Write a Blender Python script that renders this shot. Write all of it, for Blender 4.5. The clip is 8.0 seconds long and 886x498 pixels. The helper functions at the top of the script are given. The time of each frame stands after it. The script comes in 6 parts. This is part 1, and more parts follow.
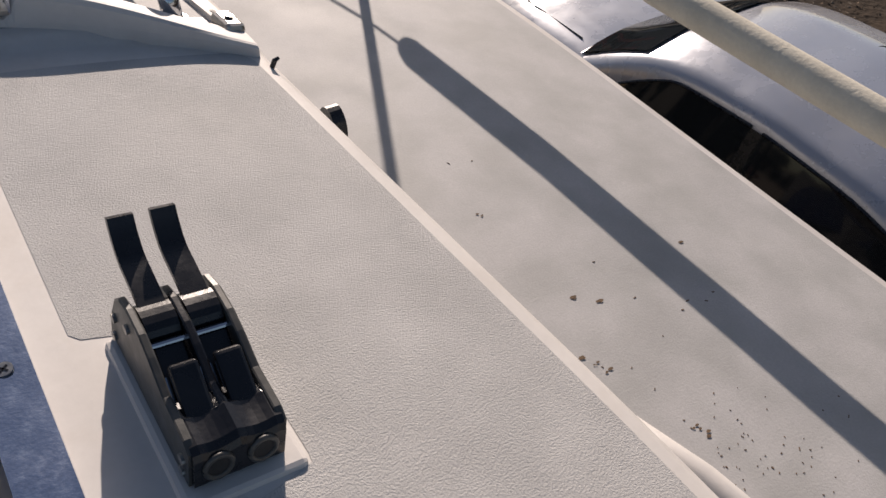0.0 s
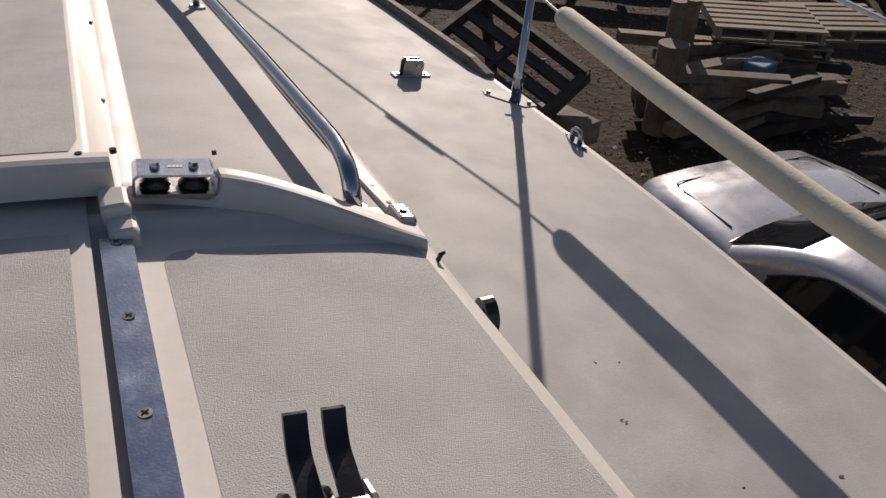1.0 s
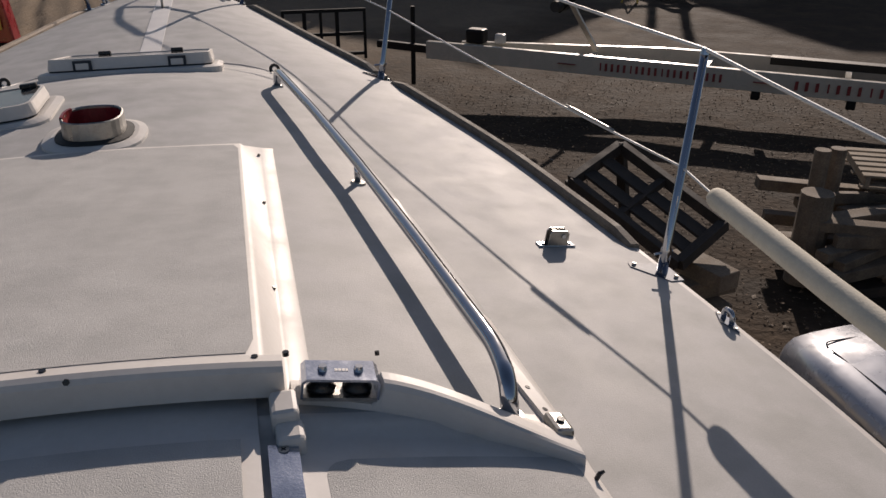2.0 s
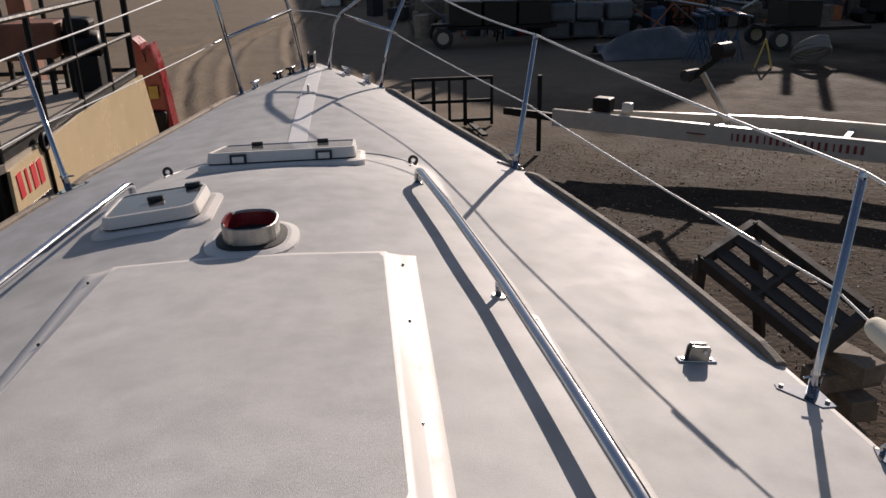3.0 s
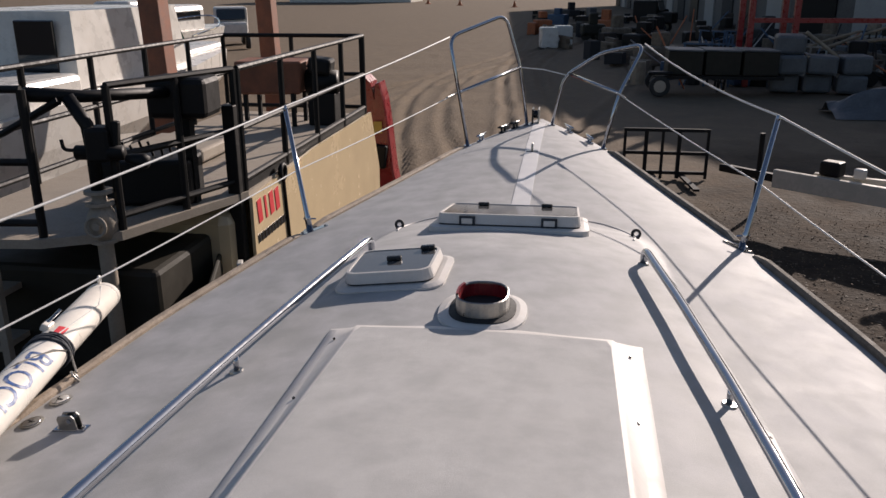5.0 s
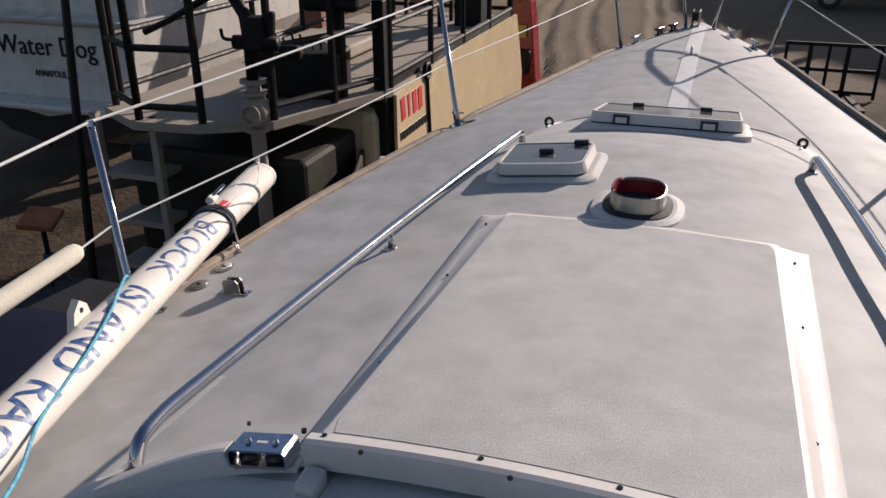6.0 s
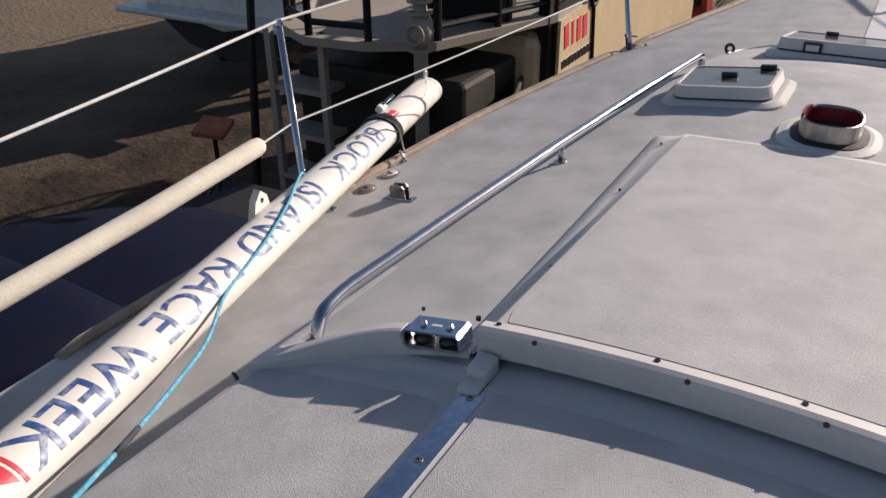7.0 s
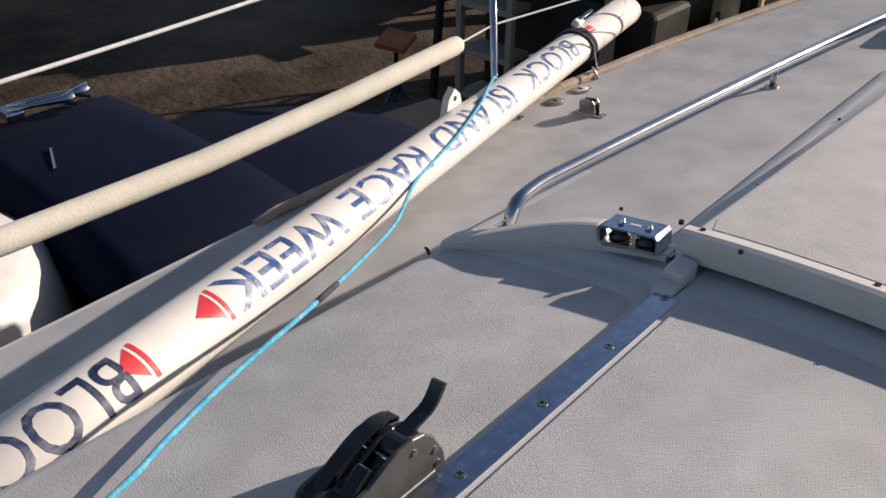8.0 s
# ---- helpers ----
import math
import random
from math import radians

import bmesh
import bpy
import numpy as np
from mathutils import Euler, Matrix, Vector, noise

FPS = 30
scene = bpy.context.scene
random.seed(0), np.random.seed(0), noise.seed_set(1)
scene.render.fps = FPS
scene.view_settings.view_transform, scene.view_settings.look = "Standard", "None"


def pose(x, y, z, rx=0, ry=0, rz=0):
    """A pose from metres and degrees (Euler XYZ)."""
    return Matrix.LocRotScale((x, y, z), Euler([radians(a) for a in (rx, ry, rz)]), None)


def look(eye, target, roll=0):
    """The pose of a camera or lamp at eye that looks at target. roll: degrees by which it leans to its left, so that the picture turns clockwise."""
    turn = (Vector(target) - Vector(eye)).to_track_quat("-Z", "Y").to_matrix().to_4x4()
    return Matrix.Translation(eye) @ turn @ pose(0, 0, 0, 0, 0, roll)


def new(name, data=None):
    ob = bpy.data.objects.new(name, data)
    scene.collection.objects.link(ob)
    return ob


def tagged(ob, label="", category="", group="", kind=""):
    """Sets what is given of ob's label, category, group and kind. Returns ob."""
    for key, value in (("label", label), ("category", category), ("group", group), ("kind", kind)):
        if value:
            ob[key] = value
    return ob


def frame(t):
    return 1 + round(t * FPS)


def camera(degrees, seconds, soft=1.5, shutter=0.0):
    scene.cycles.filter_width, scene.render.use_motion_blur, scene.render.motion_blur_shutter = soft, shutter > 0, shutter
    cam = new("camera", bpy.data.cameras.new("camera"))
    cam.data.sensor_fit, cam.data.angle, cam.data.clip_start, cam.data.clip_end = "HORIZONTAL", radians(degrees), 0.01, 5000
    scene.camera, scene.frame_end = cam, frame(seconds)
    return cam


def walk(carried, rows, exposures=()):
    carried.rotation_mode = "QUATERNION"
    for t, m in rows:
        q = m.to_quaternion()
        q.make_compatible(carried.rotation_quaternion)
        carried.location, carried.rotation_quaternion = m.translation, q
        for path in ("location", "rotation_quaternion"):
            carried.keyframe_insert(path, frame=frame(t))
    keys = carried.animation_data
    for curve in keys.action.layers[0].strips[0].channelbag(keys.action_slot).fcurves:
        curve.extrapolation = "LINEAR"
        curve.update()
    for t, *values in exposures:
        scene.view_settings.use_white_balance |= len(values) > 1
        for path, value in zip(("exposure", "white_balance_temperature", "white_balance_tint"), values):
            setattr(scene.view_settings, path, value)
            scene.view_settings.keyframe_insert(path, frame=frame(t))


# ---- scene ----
cam = camera(56.9, 8.0)
PATH = [
    (0, (0.417, -2.211, 0.795), (1.273, -1.067, -0.605), 4.2),
    (0.5, (0.406, -2.201, 0.816), (1.198, -0.864, -0.444), 3.5),
    (1, (0.398, -2.181, 0.845), (1.083, -0.668, -0.268), 2.4),
    (1.5, (0.388, -2.146, 0.895), (0.958, -0.49, -0.07), 1.3),
    (2, (0.367, -2.113, 0.94), (0.813, -0.357, 0.094), 0.0),
    (2.2, (0.357, -2.099, 0.966), (0.746, -0.312, 0.157), -0.2),
    (3.3, (0.306, -2.065, 1.138), (0.412, -0.191, 0.45), -1.6),
    (3.5, (0.297, -2.069, 1.183), (0.36, -0.186, 0.512), -1.5),
    (4, (0.276, -2.074, 1.231), (0.241, -0.17, 0.62), -1.1),
    (4.2, (0.27, -2.074, 1.233), (0.192, -0.165, 0.641), -0.9),
    (5.3, (0.188, -2.077, 1.196), (-0.189, -0.23, 0.526), -0.0),
    (5.5, (0.173, -2.084, 1.179), (-0.261, -0.268, 0.461), 0.1),
    (6, (0.152, -2.104, 1.15), (-0.426, -0.375, 0.327), -0.1),
    (6.5, (0.129, -2.13, 1.125), (-0.591, -0.492, 0.23), -0.3),
    (7, (0.102, -2.157, 1.091), (-0.762, -0.631, 0.129), -0.5),
    (7.5, (0.081, -2.188, 1.052), (-0.915, -0.791, 0.024), -0.3),
    (8, (0.062, -2.235, 1.024), (-1.055, -0.99, -0.073), 0.3),
]
walk(cam, [(t, look(eye, target, roll)) for t, eye, target, roll in PATH], exposures=[(0.0, 0.36, 6600, 17), (1.0, 0.08, 6650, 17), (2.0, 0.04, 6650, 17), (3.0, 0.38, 6500, 17), (6.0, 0.46, 6350, 17), (8.0, 0.64, 6400, 16)])

# ---- light ----
SUN_AZ, SUN_EL = 27.4, 21.5
world = bpy.data.worlds.new("world")
scene.world = world
world.use_nodes = True
wn = world.node_tree
sky = wn.nodes.new("ShaderNodeTexSky")
sky.sky_type, sky.sun_disc = "NISHITA", False
sky.sun_elevation, sky.sun_rotation = radians(SUN_EL), radians(SUN_AZ)
wn.links.new(sky.outputs[0], wn.nodes["Background"].inputs[0])
wn.nodes["Background"].inputs[1].default_value = 0.06
sun = new("sun", bpy.data.lights.new("sun", "SUN"))
sun.data.energy, sun.data.angle, sun.data.color = 4.35, radians(0.55), (1.0, 0.885, 0.755)
sd = Vector((math.sin(radians(SUN_AZ)) * math.cos(radians(SUN_EL)), math.cos(radians(SUN_AZ)) * math.cos(radians(SUN_EL)), math.sin(radians(SUN_EL))))
sun.matrix_world = look(sd * 40, (0, 0, 0))
GROUND = -2.9


# ---- materials ----
def mat(name, col, rough=0.6, metal=0.0, var=0.15, scale=6.0, fine=120.0, bump=0.05, dirt=None, dirt_amount=0.0, dirt_scale=1.5, coat=0.0, rvar=0.1, dirt_detail=8, spec=0.5, relief=0.004):
    """Two scales of noise vary the colour, the gloss and the relief; dirt adds stains of its own colour."""
    m = bpy.data.materials.new(name)
    m.use_nodes = True
    nt = m.node_tree
    b = nt.nodes["Principled BSDF"]
    tc = nt.nodes.new("ShaderNodeTexCoord")

    def noi(sc, det, r=0.6):
        n = nt.nodes.new("ShaderNodeTexNoise")
        n.inputs["Scale"].default_value, n.inputs["Detail"].default_value, n.inputs["Roughness"].default_value = sc, det, r
        nt.links.new(tc.outputs["Object"], n.inputs["Vector"])
        return n

    def ramp(src, a, c, lo, hi):
        r = nt.nodes.new("ShaderNodeMapRange")
        r.inputs[1].default_value, r.inputs[2].default_value, r.inputs[3].default_value, r.inputs[4].default_value = a, c, lo, hi
        nt.links.new(src, r.inputs[0])
        return r.outputs[0]

    big, small = noi(scale, 5), noi(fine, 3)
    mixs = nt.nodes.new("ShaderNodeMath")
    mixs.operation = "MULTIPLY"
    nt.links.new(ramp(big.outputs[0], 0.3, 0.7, 1 - var, 1 + var), mixs.inputs[0])
    nt.links.new(ramp(small.outputs[0], 0.3, 0.7, 1 - var * 0.6, 1 + var * 0.6), mixs.inputs[1])
    vm = nt.nodes.new("ShaderNodeVectorMath")
    vm.operation = "SCALE"
    vm.inputs[0].default_value = col
    nt.links.new(mixs.outputs[0], vm.inputs["Scale"])
    out = vm.outputs[0]
    if dirt:
        dn = noi(dirt_scale, dirt_detail, 0.7 if dirt_detail > 5 else 0.5)
        mx = nt.nodes.new("ShaderNodeMix")
        mx.data_type = "RGBA"
        nt.links.new(ramp(dn.outputs[0], *((0.48, 0.72) if dirt_detail > 5 else (0.40, 0.68)), 0.0, dirt_amount), mx.inputs["Factor"])
        nt.links.new(out, mx.inputs["A"])
        mx.inputs["B"].default_value = (*dirt, 1)
        out = mx.outputs["Result"]
    nt.links.new(out, b.inputs["Base Color"])
    nt.links.new(ramp(big.outputs[0], 0.3, 0.7, max(0.02, rough - rvar), min(1, rough + rvar)), b.inputs["Roughness"])
    b.inputs["Metallic"].default_value = metal
    b.inputs["Coat Weight"].default_value = coat
    b.inputs["Specular IOR Level"].default_value = spec
    if bump:
        bp = nt.nodes.new("ShaderNodeBump")
        bp.inputs["Strength"].default_value, bp.inputs["Distance"].default_value = bump, relief
        nt.links.new(small.outputs[0], bp.inputs["Height"])
        nt.links.new(bp.outputs[0], b.inputs["Normal"])
    return m


def glass(name, col, rough=0.03, coat=0.6):
    m = bpy.data.materials.new(name)
    m.use_nodes = True
    b = m.node_tree.nodes["Principled BSDF"]
    b.inputs["Base Color"].default_value = (*col, 1)
    b.inputs["Roughness"].default_value = rough
    b.inputs["Coat Weight"].default_value = coat
    return m


M_NONSKID = mat("grey_nonskid_gelcoat", (0.485, 0.479, 0.464), 0.85, var=0.10, scale=4, fine=560, bump=0.42, dirt=(0.27, 0.27, 0.265), dirt_amount=0.33, dirt_scale=11, rvar=0.12, dirt_detail=5)
M_DECK = mat("worn_grey_deck_paint", (0.428, 0.423, 0.417), 0.70, var=0.10, scale=7, fine=300, bump=0.14, dirt=(0.285, 0.288, 0.275), dirt_amount=0.55, dirt_scale=8.5, rvar=0.05, dirt_detail=4)
M_WHITE = mat("white_gelcoat", (0.60, 0.575, 0.545), 0.55, var=0.04, scale=8, fine=90, bump=0.03, dirt=(0.45, 0.38, 0.30), dirt_amount=0.3, dirt_scale=7)
M_STRIPEW = mat("white_deck_paint", (0.66, 0.65, 0.64), 0.6, var=0.05, scale=8, fine=120, bump=0.05)
M_STEEL = mat("polished_stainless_steel", (0.43, 0.45, 0.49), 0.065, 1.0, var=0.06, scale=30, fine=220, bump=0.012, rvar=0.035)
M_DULL = mat("dull_stainless_steel", (0.36, 0.35, 0.33), 0.36, 1.0, var=0.15, scale=40, fine=200, bump=0.06)
M_BLACK = mat("black_plastic", (0.012, 0.012, 0.014), 0.28, var=0.2, scale=30, fine=250, bump=0.04)
M_RUBBER = mat("black_rubber", (0.02, 0.02, 0.02), 0.7, var=0.3, scale=30, bump=0.2)
M_FOAM = mat("weathered_cream_foam", (0.60, 0.56, 0.46), 0.85, var=0.08, scale=14, fine=160, bump=0.3, dirt=(0.4, 0.36, 0.27), dirt_amount=0.35, dirt_scale=9)
M_WIRE = mat("white_coated_wire", (0.6, 0.6, 0.58), 0.45, var=0.1, scale=60)
M_TOE = mat("weathered_teak", (0.17, 0.145, 0.115), 0.8, var=0.3, scale=14, fine=120, bump=0.4, dirt=(0.30, 0.27, 0.22), dirt_amount=0.6, dirt_scale=9)
M_TOE2 = mat("bleached_teak", (0.36, 0.29, 0.22), 0.8, var=0.25, scale=14, fine=120, bump=0.4, dirt=(0.2, 0.15, 0.1), dirt_amount=0.6, dirt_scale=9)
M_SPAR = mat("white_spar_paint", (0.74, 0.70, 0.63), 0.32, var=0.04, scale=8, fine=80, bump=0.02, dirt=(0.5, 0.44, 0.36), dirt_amount=0.25, dirt_scale=6)
M_INK = mat("worn_navy_lettering", (0.03, 0.08, 0.23), 0.45, var=0.25, scale=30, dirt=(0.6, 0.6, 0.6), dirt_amount=0.8, dirt_scale=28)
M_REDINK = mat("red_print", (0.62, 0.04, 0.05), 0.5, var=0.1)
M_ROPE = mat("turquoise_braided_line", (0.05, 0.33, 0.48), 0.75, var=0.3, scale=60, fine=400, bump=0.4, dirt=(0.5, 0.55, 0.55), dirt_amount=0.6, dirt_scale=90)
M_SMOKE = glass("smoked_acrylic", (0.085, 0.085, 0.085), 0.10, 0.0)
M_DIRT = mat("yard_dirt", (0.050, 0.036, 0.025), 0.97, var=0.42, scale=1.3, fine=9, bump=1.0, spec=0.12, relief=0.03, dirt=(0.032, 0.024, 0.018), dirt_amount=0.9, dirt_scale=1.1)


def sand_over(m):
    """The driven yard is bare pale sand; close to starboard it is dark with rotted leaves and chips. The slant also
    paints the shaded port ground darker by leaving out sand.
    """
    nt = m.node_tree
    b = nt.nodes["Principled BSDF"]
    src = b.inputs["Base Color"].links[0].from_socket
    tc = nt.nodes.new("ShaderNodeTexCoord")
    dot = nt.nodes.new("ShaderNodeVectorMath")
    dot.operation = "DOT_PRODUCT"
    dot.inputs[1].default_value = (0.35, -0.5, 0.0)
    nt.links.new(tc.outputs["Object"], dot.inputs[0])
    no = nt.nodes.new("ShaderNodeTexNoise")
    no.inputs["Scale"].default_value, no.inputs["Detail"].default_value = 0.35, 6
    nt.links.new(tc.outputs["Object"], no.inputs["Vector"])
    add = nt.nodes.new("ShaderNodeMath")
    add.operation = "MULTIPLY_ADD"
    add.inputs[1].default_value = 7.0
    nt.links.new(no.outputs[0], add.inputs[0])
    nt.links.new(dot.outputs["Value"], add.inputs[2])
    rg = nt.nodes.new("ShaderNodeMapRange")
    rg.inputs[1].default_value, rg.inputs[2].default_value = -5.0, -1.5
    rg.inputs[3].default_value, rg.inputs[4].default_value = 1.0, 0.0
    nt.links.new(add.outputs[0], rg.inputs[0])
    mx = nt.nodes.new("ShaderNodeMix")
    mx.data_type, mx.blend_type = "RGBA", "ADD"
    nt.links.new(rg.outputs[0], mx.inputs["Factor"])
    nt.links.new(src, mx.inputs["A"])
    mx.inputs["B"].default_value = (0.124, 0.098, 0.069, 1)
    nt.links.new(mx.outputs["Result"], b.inputs["Base Color"])


sand_over(M_DIRT)
M_TAN = mat("tan_machine_paint", (0.60, 0.47, 0.29), 0.22, var=0.03, scale=2, fine=60, bump=0.0, dirt=(0.46, 0.35, 0.22), dirt_amount=0.3, dirt_scale=3)
M_TANFLOOR = mat("dusty_tan_platform", (0.34, 0.29, 0.23), 0.75, var=0.15, scale=3, fine=60, bump=0.2, dirt=(0.18, 0.15, 0.12), dirt_amount=0.6, dirt_scale=3)
M_IRON = mat("black_painted_iron", (0.007, 0.0065, 0.0065), 0.55, spec=0.25, var=0.3, scale=20, fine=150, bump=0.08)
M_RED = mat("red_machine_paint", (0.24, 0.009, 0.013), 0.3, var=0.15, scale=6, dirt=(0.12, 0.02, 0.015), dirt_amount=0.4, dirt_scale=6)
M_BLUECOVER = mat("navy_canvas", (0.0025, 0.005, 0.018), 0.85, spec=0.12, var=0.2, scale=4, fine=300, bump=0.15, dirt=(0.005, 0.009, 0.026), dirt_amount=0.5, dirt_scale=2)
M_BOATWHITE = mat("yacht_white_gelcoat", (0.60, 0.58, 0.54), 0.3, var=0.06, scale=3, fine=40, bump=0.0, dirt=(0.45, 0.4, 0.33), dirt_amount=0.4, dirt_scale=2)
M_BOTTOM = mat("dark_bottom_paint", (0.02, 0.02, 0.022), 0.8, var=0.4, scale=3, bump=0.1)
M_CAR = mat("silver_blue_car_paint", (0.41, 0.43, 0.48), 0.26, 0.3, var=0.03, scale=4, fine=500, bump=0.0, coat=0.8, dirt=(0.4, 0.38, 0.36), dirt_amount=0.25, dirt_scale=3)
M_CARGLASS = glass("car_glass", (0.012, 0.014, 0.016), 0.04)
M_WOOD = mat("weathered_timber", (0.16, 0.125, 0.09), 0.85, var=0.35, scale=5, fine=60, bump=0.5, dirt=(0.06, 0.045, 0.03), dirt_amount=0.6, dirt_scale=3)
M_PALEWOOD = mat("pale_timber", (0.27, 0.22, 0.16), 0.85, var=0.25, scale=5, fine=60, bump=0.4, dirt=(0.14, 0.1, 0.07), dirt_amount=0.5, dirt_scale=3)
M_DARKWOOD = mat("dark_steel_frame", (0.03, 0.024, 0.02), 0.8, var=0.4, scale=6, fine=60, bump=0.3, dirt=(0.09, 0.06, 0.04), dirt_amount=0.5, dirt_scale=4)
M_TRAILER = mat("cream_trailer_paint", (0.45, 0.42, 0.36), 0.28, var=0.06, scale=3, dirt=(0.3, 0.25, 0.2), dirt_amount=0.4, dirt_scale=3)
M_STRIP = mat("scratched_stainless_strip", (0.42, 0.46, 0.55), 0.12, 1.0, var=0.12, scale=14, fine=300, bump=0.07, rvar=0.09, dirt=(0.80, 0.82, 0.86), dirt_amount=0.5, dirt_scale=55)
M_CLUTCH = mat("grey_alloy_cheek", (0.065, 0.064, 0.058), 0.4, 0.0, var=0.15, scale=40, fine=200, bump=0.05)
M_REDTAPE = mat("dark_red_tape", (0.20, 0.015, 0.02), 0.4, var=0.2, scale=30, bump=0.1)
M_INK2 = mat("dark_navy_lettering", (0.012, 0.02, 0.06), 0.45, var=0.2, scale=30, dirt=(0.5, 0.5, 0.5), dirt_amount=0.3, dirt_scale=28)
M_LASH = mat("dark_grey_cloth", (0.03, 0.035, 0.045), 0.8, var=0.4, scale=40, fine=200, bump=0.4)
M_TIE = mat("grey_cord", (0.22, 0.21, 0.19), 0.85, var=0.3, scale=60, fine=300, bump=0.3)
M_LITTER = mat("dry_leaf_litter", (0.14, 0.092, 0.055), 0.9, var=0.4, scale=40)
M_BLUEBIN = mat("faded_blue_plastic", (0.06, 0.16, 0.24), 0.5, var=0.2, scale=6)
M_DARKTAN = mat("grimy_olive_paint", (0.024, 0.021, 0.015), 0.6, spec=0.25, var=0.3, scale=4, dirt=(0.03, 0.025, 0.02), dirt_amount=0.6, dirt_scale=3)
M_REDDARK = mat("dark_red_print", (0.22, 0.03, 0.03), 0.5, var=0.2)
M_YELLOW = mat("yellow_paint", (0.55, 0.36, 0.06), 0.5, var=0.15)
M_GREENGLASS = glass("green_tinted_glass", (0.03, 0.08, 0.06), 0.05)
M_STANDBLUE = mat("blue_stand_paint", (0.03, 0.07, 0.13), 0.55, var=0.3, scale=8)
M_RUST = mat("rusty_orange_paint", (0.36, 0.11, 0.04), 0.7, var=0.3, scale=8)
M_TARP = mat("dusty_grey_plastic", (0.085, 0.092, 0.10), 0.5, var=0.25, scale=2, fine=20, bump=0.3)
M_SHED = mat("pale_metal_cladding", (0.30, 0.30, 0.29), 0.7, var=0.1, scale=0.5, fine=6, bump=0.2)
M_SHEDDARK = mat("dark_weathered_cladding", (0.11, 0.105, 0.10), 0.75, var=0.25, scale=0.6, fine=7, bump=0.3)
M_TREES = mat("bare_trees", (0.05, 0.045, 0.035), 0.95, var=0.5, scale=0.6, fine=4, bump=0.6)
M_POST = mat("rusty_brown_steel_post", (0.20, 0.075, 0.04), 0.7, var=0.25, scale=5, bump=0.2)


# ---- building helpers ----
def thing(name, at, label, category, group="", kind=""):
    ob = new(name)
    ob.location = at
    ob.empty_display_size = 0.1
    return tagged(ob, label, category, group, kind)


def mesh_of(name, bm, material):
    me = bpy.data.meshes.new(name)
    bmesh.ops.recalc_face_normals(bm, faces=bm.faces[:])
    bm.to_mesh(me)
    bm.free()
    for m in material if isinstance(material, (list, tuple)) else [material]:
        me.materials.append(m)
    return me


def part(name, bm, material, parent, label="", smooth=False):
    """One mesh object under a thing or a part; the bmesh is in world metres."""
    root = parent
    while root.parent:
        root = root.parent
    bm.transform(Matrix.Translation(-root.location))
    ob = new(name, mesh_of(name, bm, material))
    ob.parent = parent
    if smooth:
        ob.data.shade_smooth()
    return tagged(ob, label)


def solo(name, bm, material, label="", category="", group="", kind="", smooth=False):
    ob = new(name, mesh_of(name, bm, material))
    if smooth:
        ob.data.shade_smooth()
    return tagged(ob, label, category, group, kind)


def box(size, at=(0, 0, 0), rot=(0, 0, 0), bevel=0.0, bm=None, taper=1.0):
    b = bmesh.new()
    bmesh.ops.create_cube(b, size=1)
    for v in b.verts:
        if v.co.z > 0:
            v.co.x *= taper
            v.co.y *= taper
    b.transform(Matrix.Diagonal((*size, 1)))
    if bevel:
        bmesh.ops.bevel(b, geom=b.edges[:], offset=bevel, segments=2, affect="EDGES", profile=0.5)
    b.transform(pose(*at, *rot))
    return merge(bm, b)


def merge(bm, b):
    if bm is None:
        return b
    me = bpy.data.meshes.new("tmp")
    b.to_mesh(me)
    b.free()
    bm.from_mesh(me)
    bpy.data.meshes.remove(me)
    return bm


def beam(a, c, w, h=None, bevel=0.0, bm=None):
    """A square bar between two points."""
    a, c = Vector(a), Vector(c)
    d = c - a
    b = box((w, h or w, d.length), (0, 0, 0), (0, 0, 0), bevel)
    b.transform(Matrix.Translation((a + c) / 2) @ d.to_track_quat("Z", "Y").to_matrix().to_4x4())
    return merge(bm, b)


def rings(rs, closed=True, caps=True, bm=None):
    """Skin over rows of points."""
    b = bmesh.new()
    vs = [[b.verts.new(p) for p in r] for r in rs]
    n = len(vs[0])
    for r0, r1 in zip(vs, vs[1:]):
        for i in range(n if closed else n - 1):
            j = (i + 1) % n
            b.faces.new((r0[i], r0[j], r1[j], r1[i]))
    if caps and closed:
        b.faces.new(vs[0][::-1])
        b.faces.new(vs[-1])
    return merge(bm, b)


def rod(pts, r, seg=10, bm=None, caps=True):
    """A round bar along points; r is one radius or one for each point."""
    pts = [Vector(p) for p in pts]
    rr = r if isinstance(r, (list, tuple)) else [r] * len(pts)
    up, out = None, []
    for i, p in enumerate(pts):
        d = (pts[min(i + 1, len(pts) - 1)] - pts[max(i - 1, 0)]).normalized()
        if up is None:
            up = d.orthogonal().normalized()
        up = (up - d * up.dot(d)).normalized()
        side = d.cross(up)
        out.append([p + (up * math.cos(a) + side * math.sin(a)) * rr[i] for a in [2 * math.pi * k / seg for k in range(seg)]])
    return rings(out, True, caps, bm)


def bent(pts, radius, n=6):
    """Rounds the corners of a line of points."""
    pts = [Vector(p) for p in pts]
    out = [pts[0]]
    for a, p, c in zip(pts, pts[1:], pts[2:]):
        r = min(radius, (a - p).length * 0.45, (c - p).length * 0.45)
        s, e = p + (a - p).normalized() * r, p + (c - p).normalized() * r
        for k in range(n + 1):
            t = k / n
            out.append(s * (1 - t) ** 2 + p * 2 * t * (1 - t) + e * t * t)
    return out + [pts[-1]]


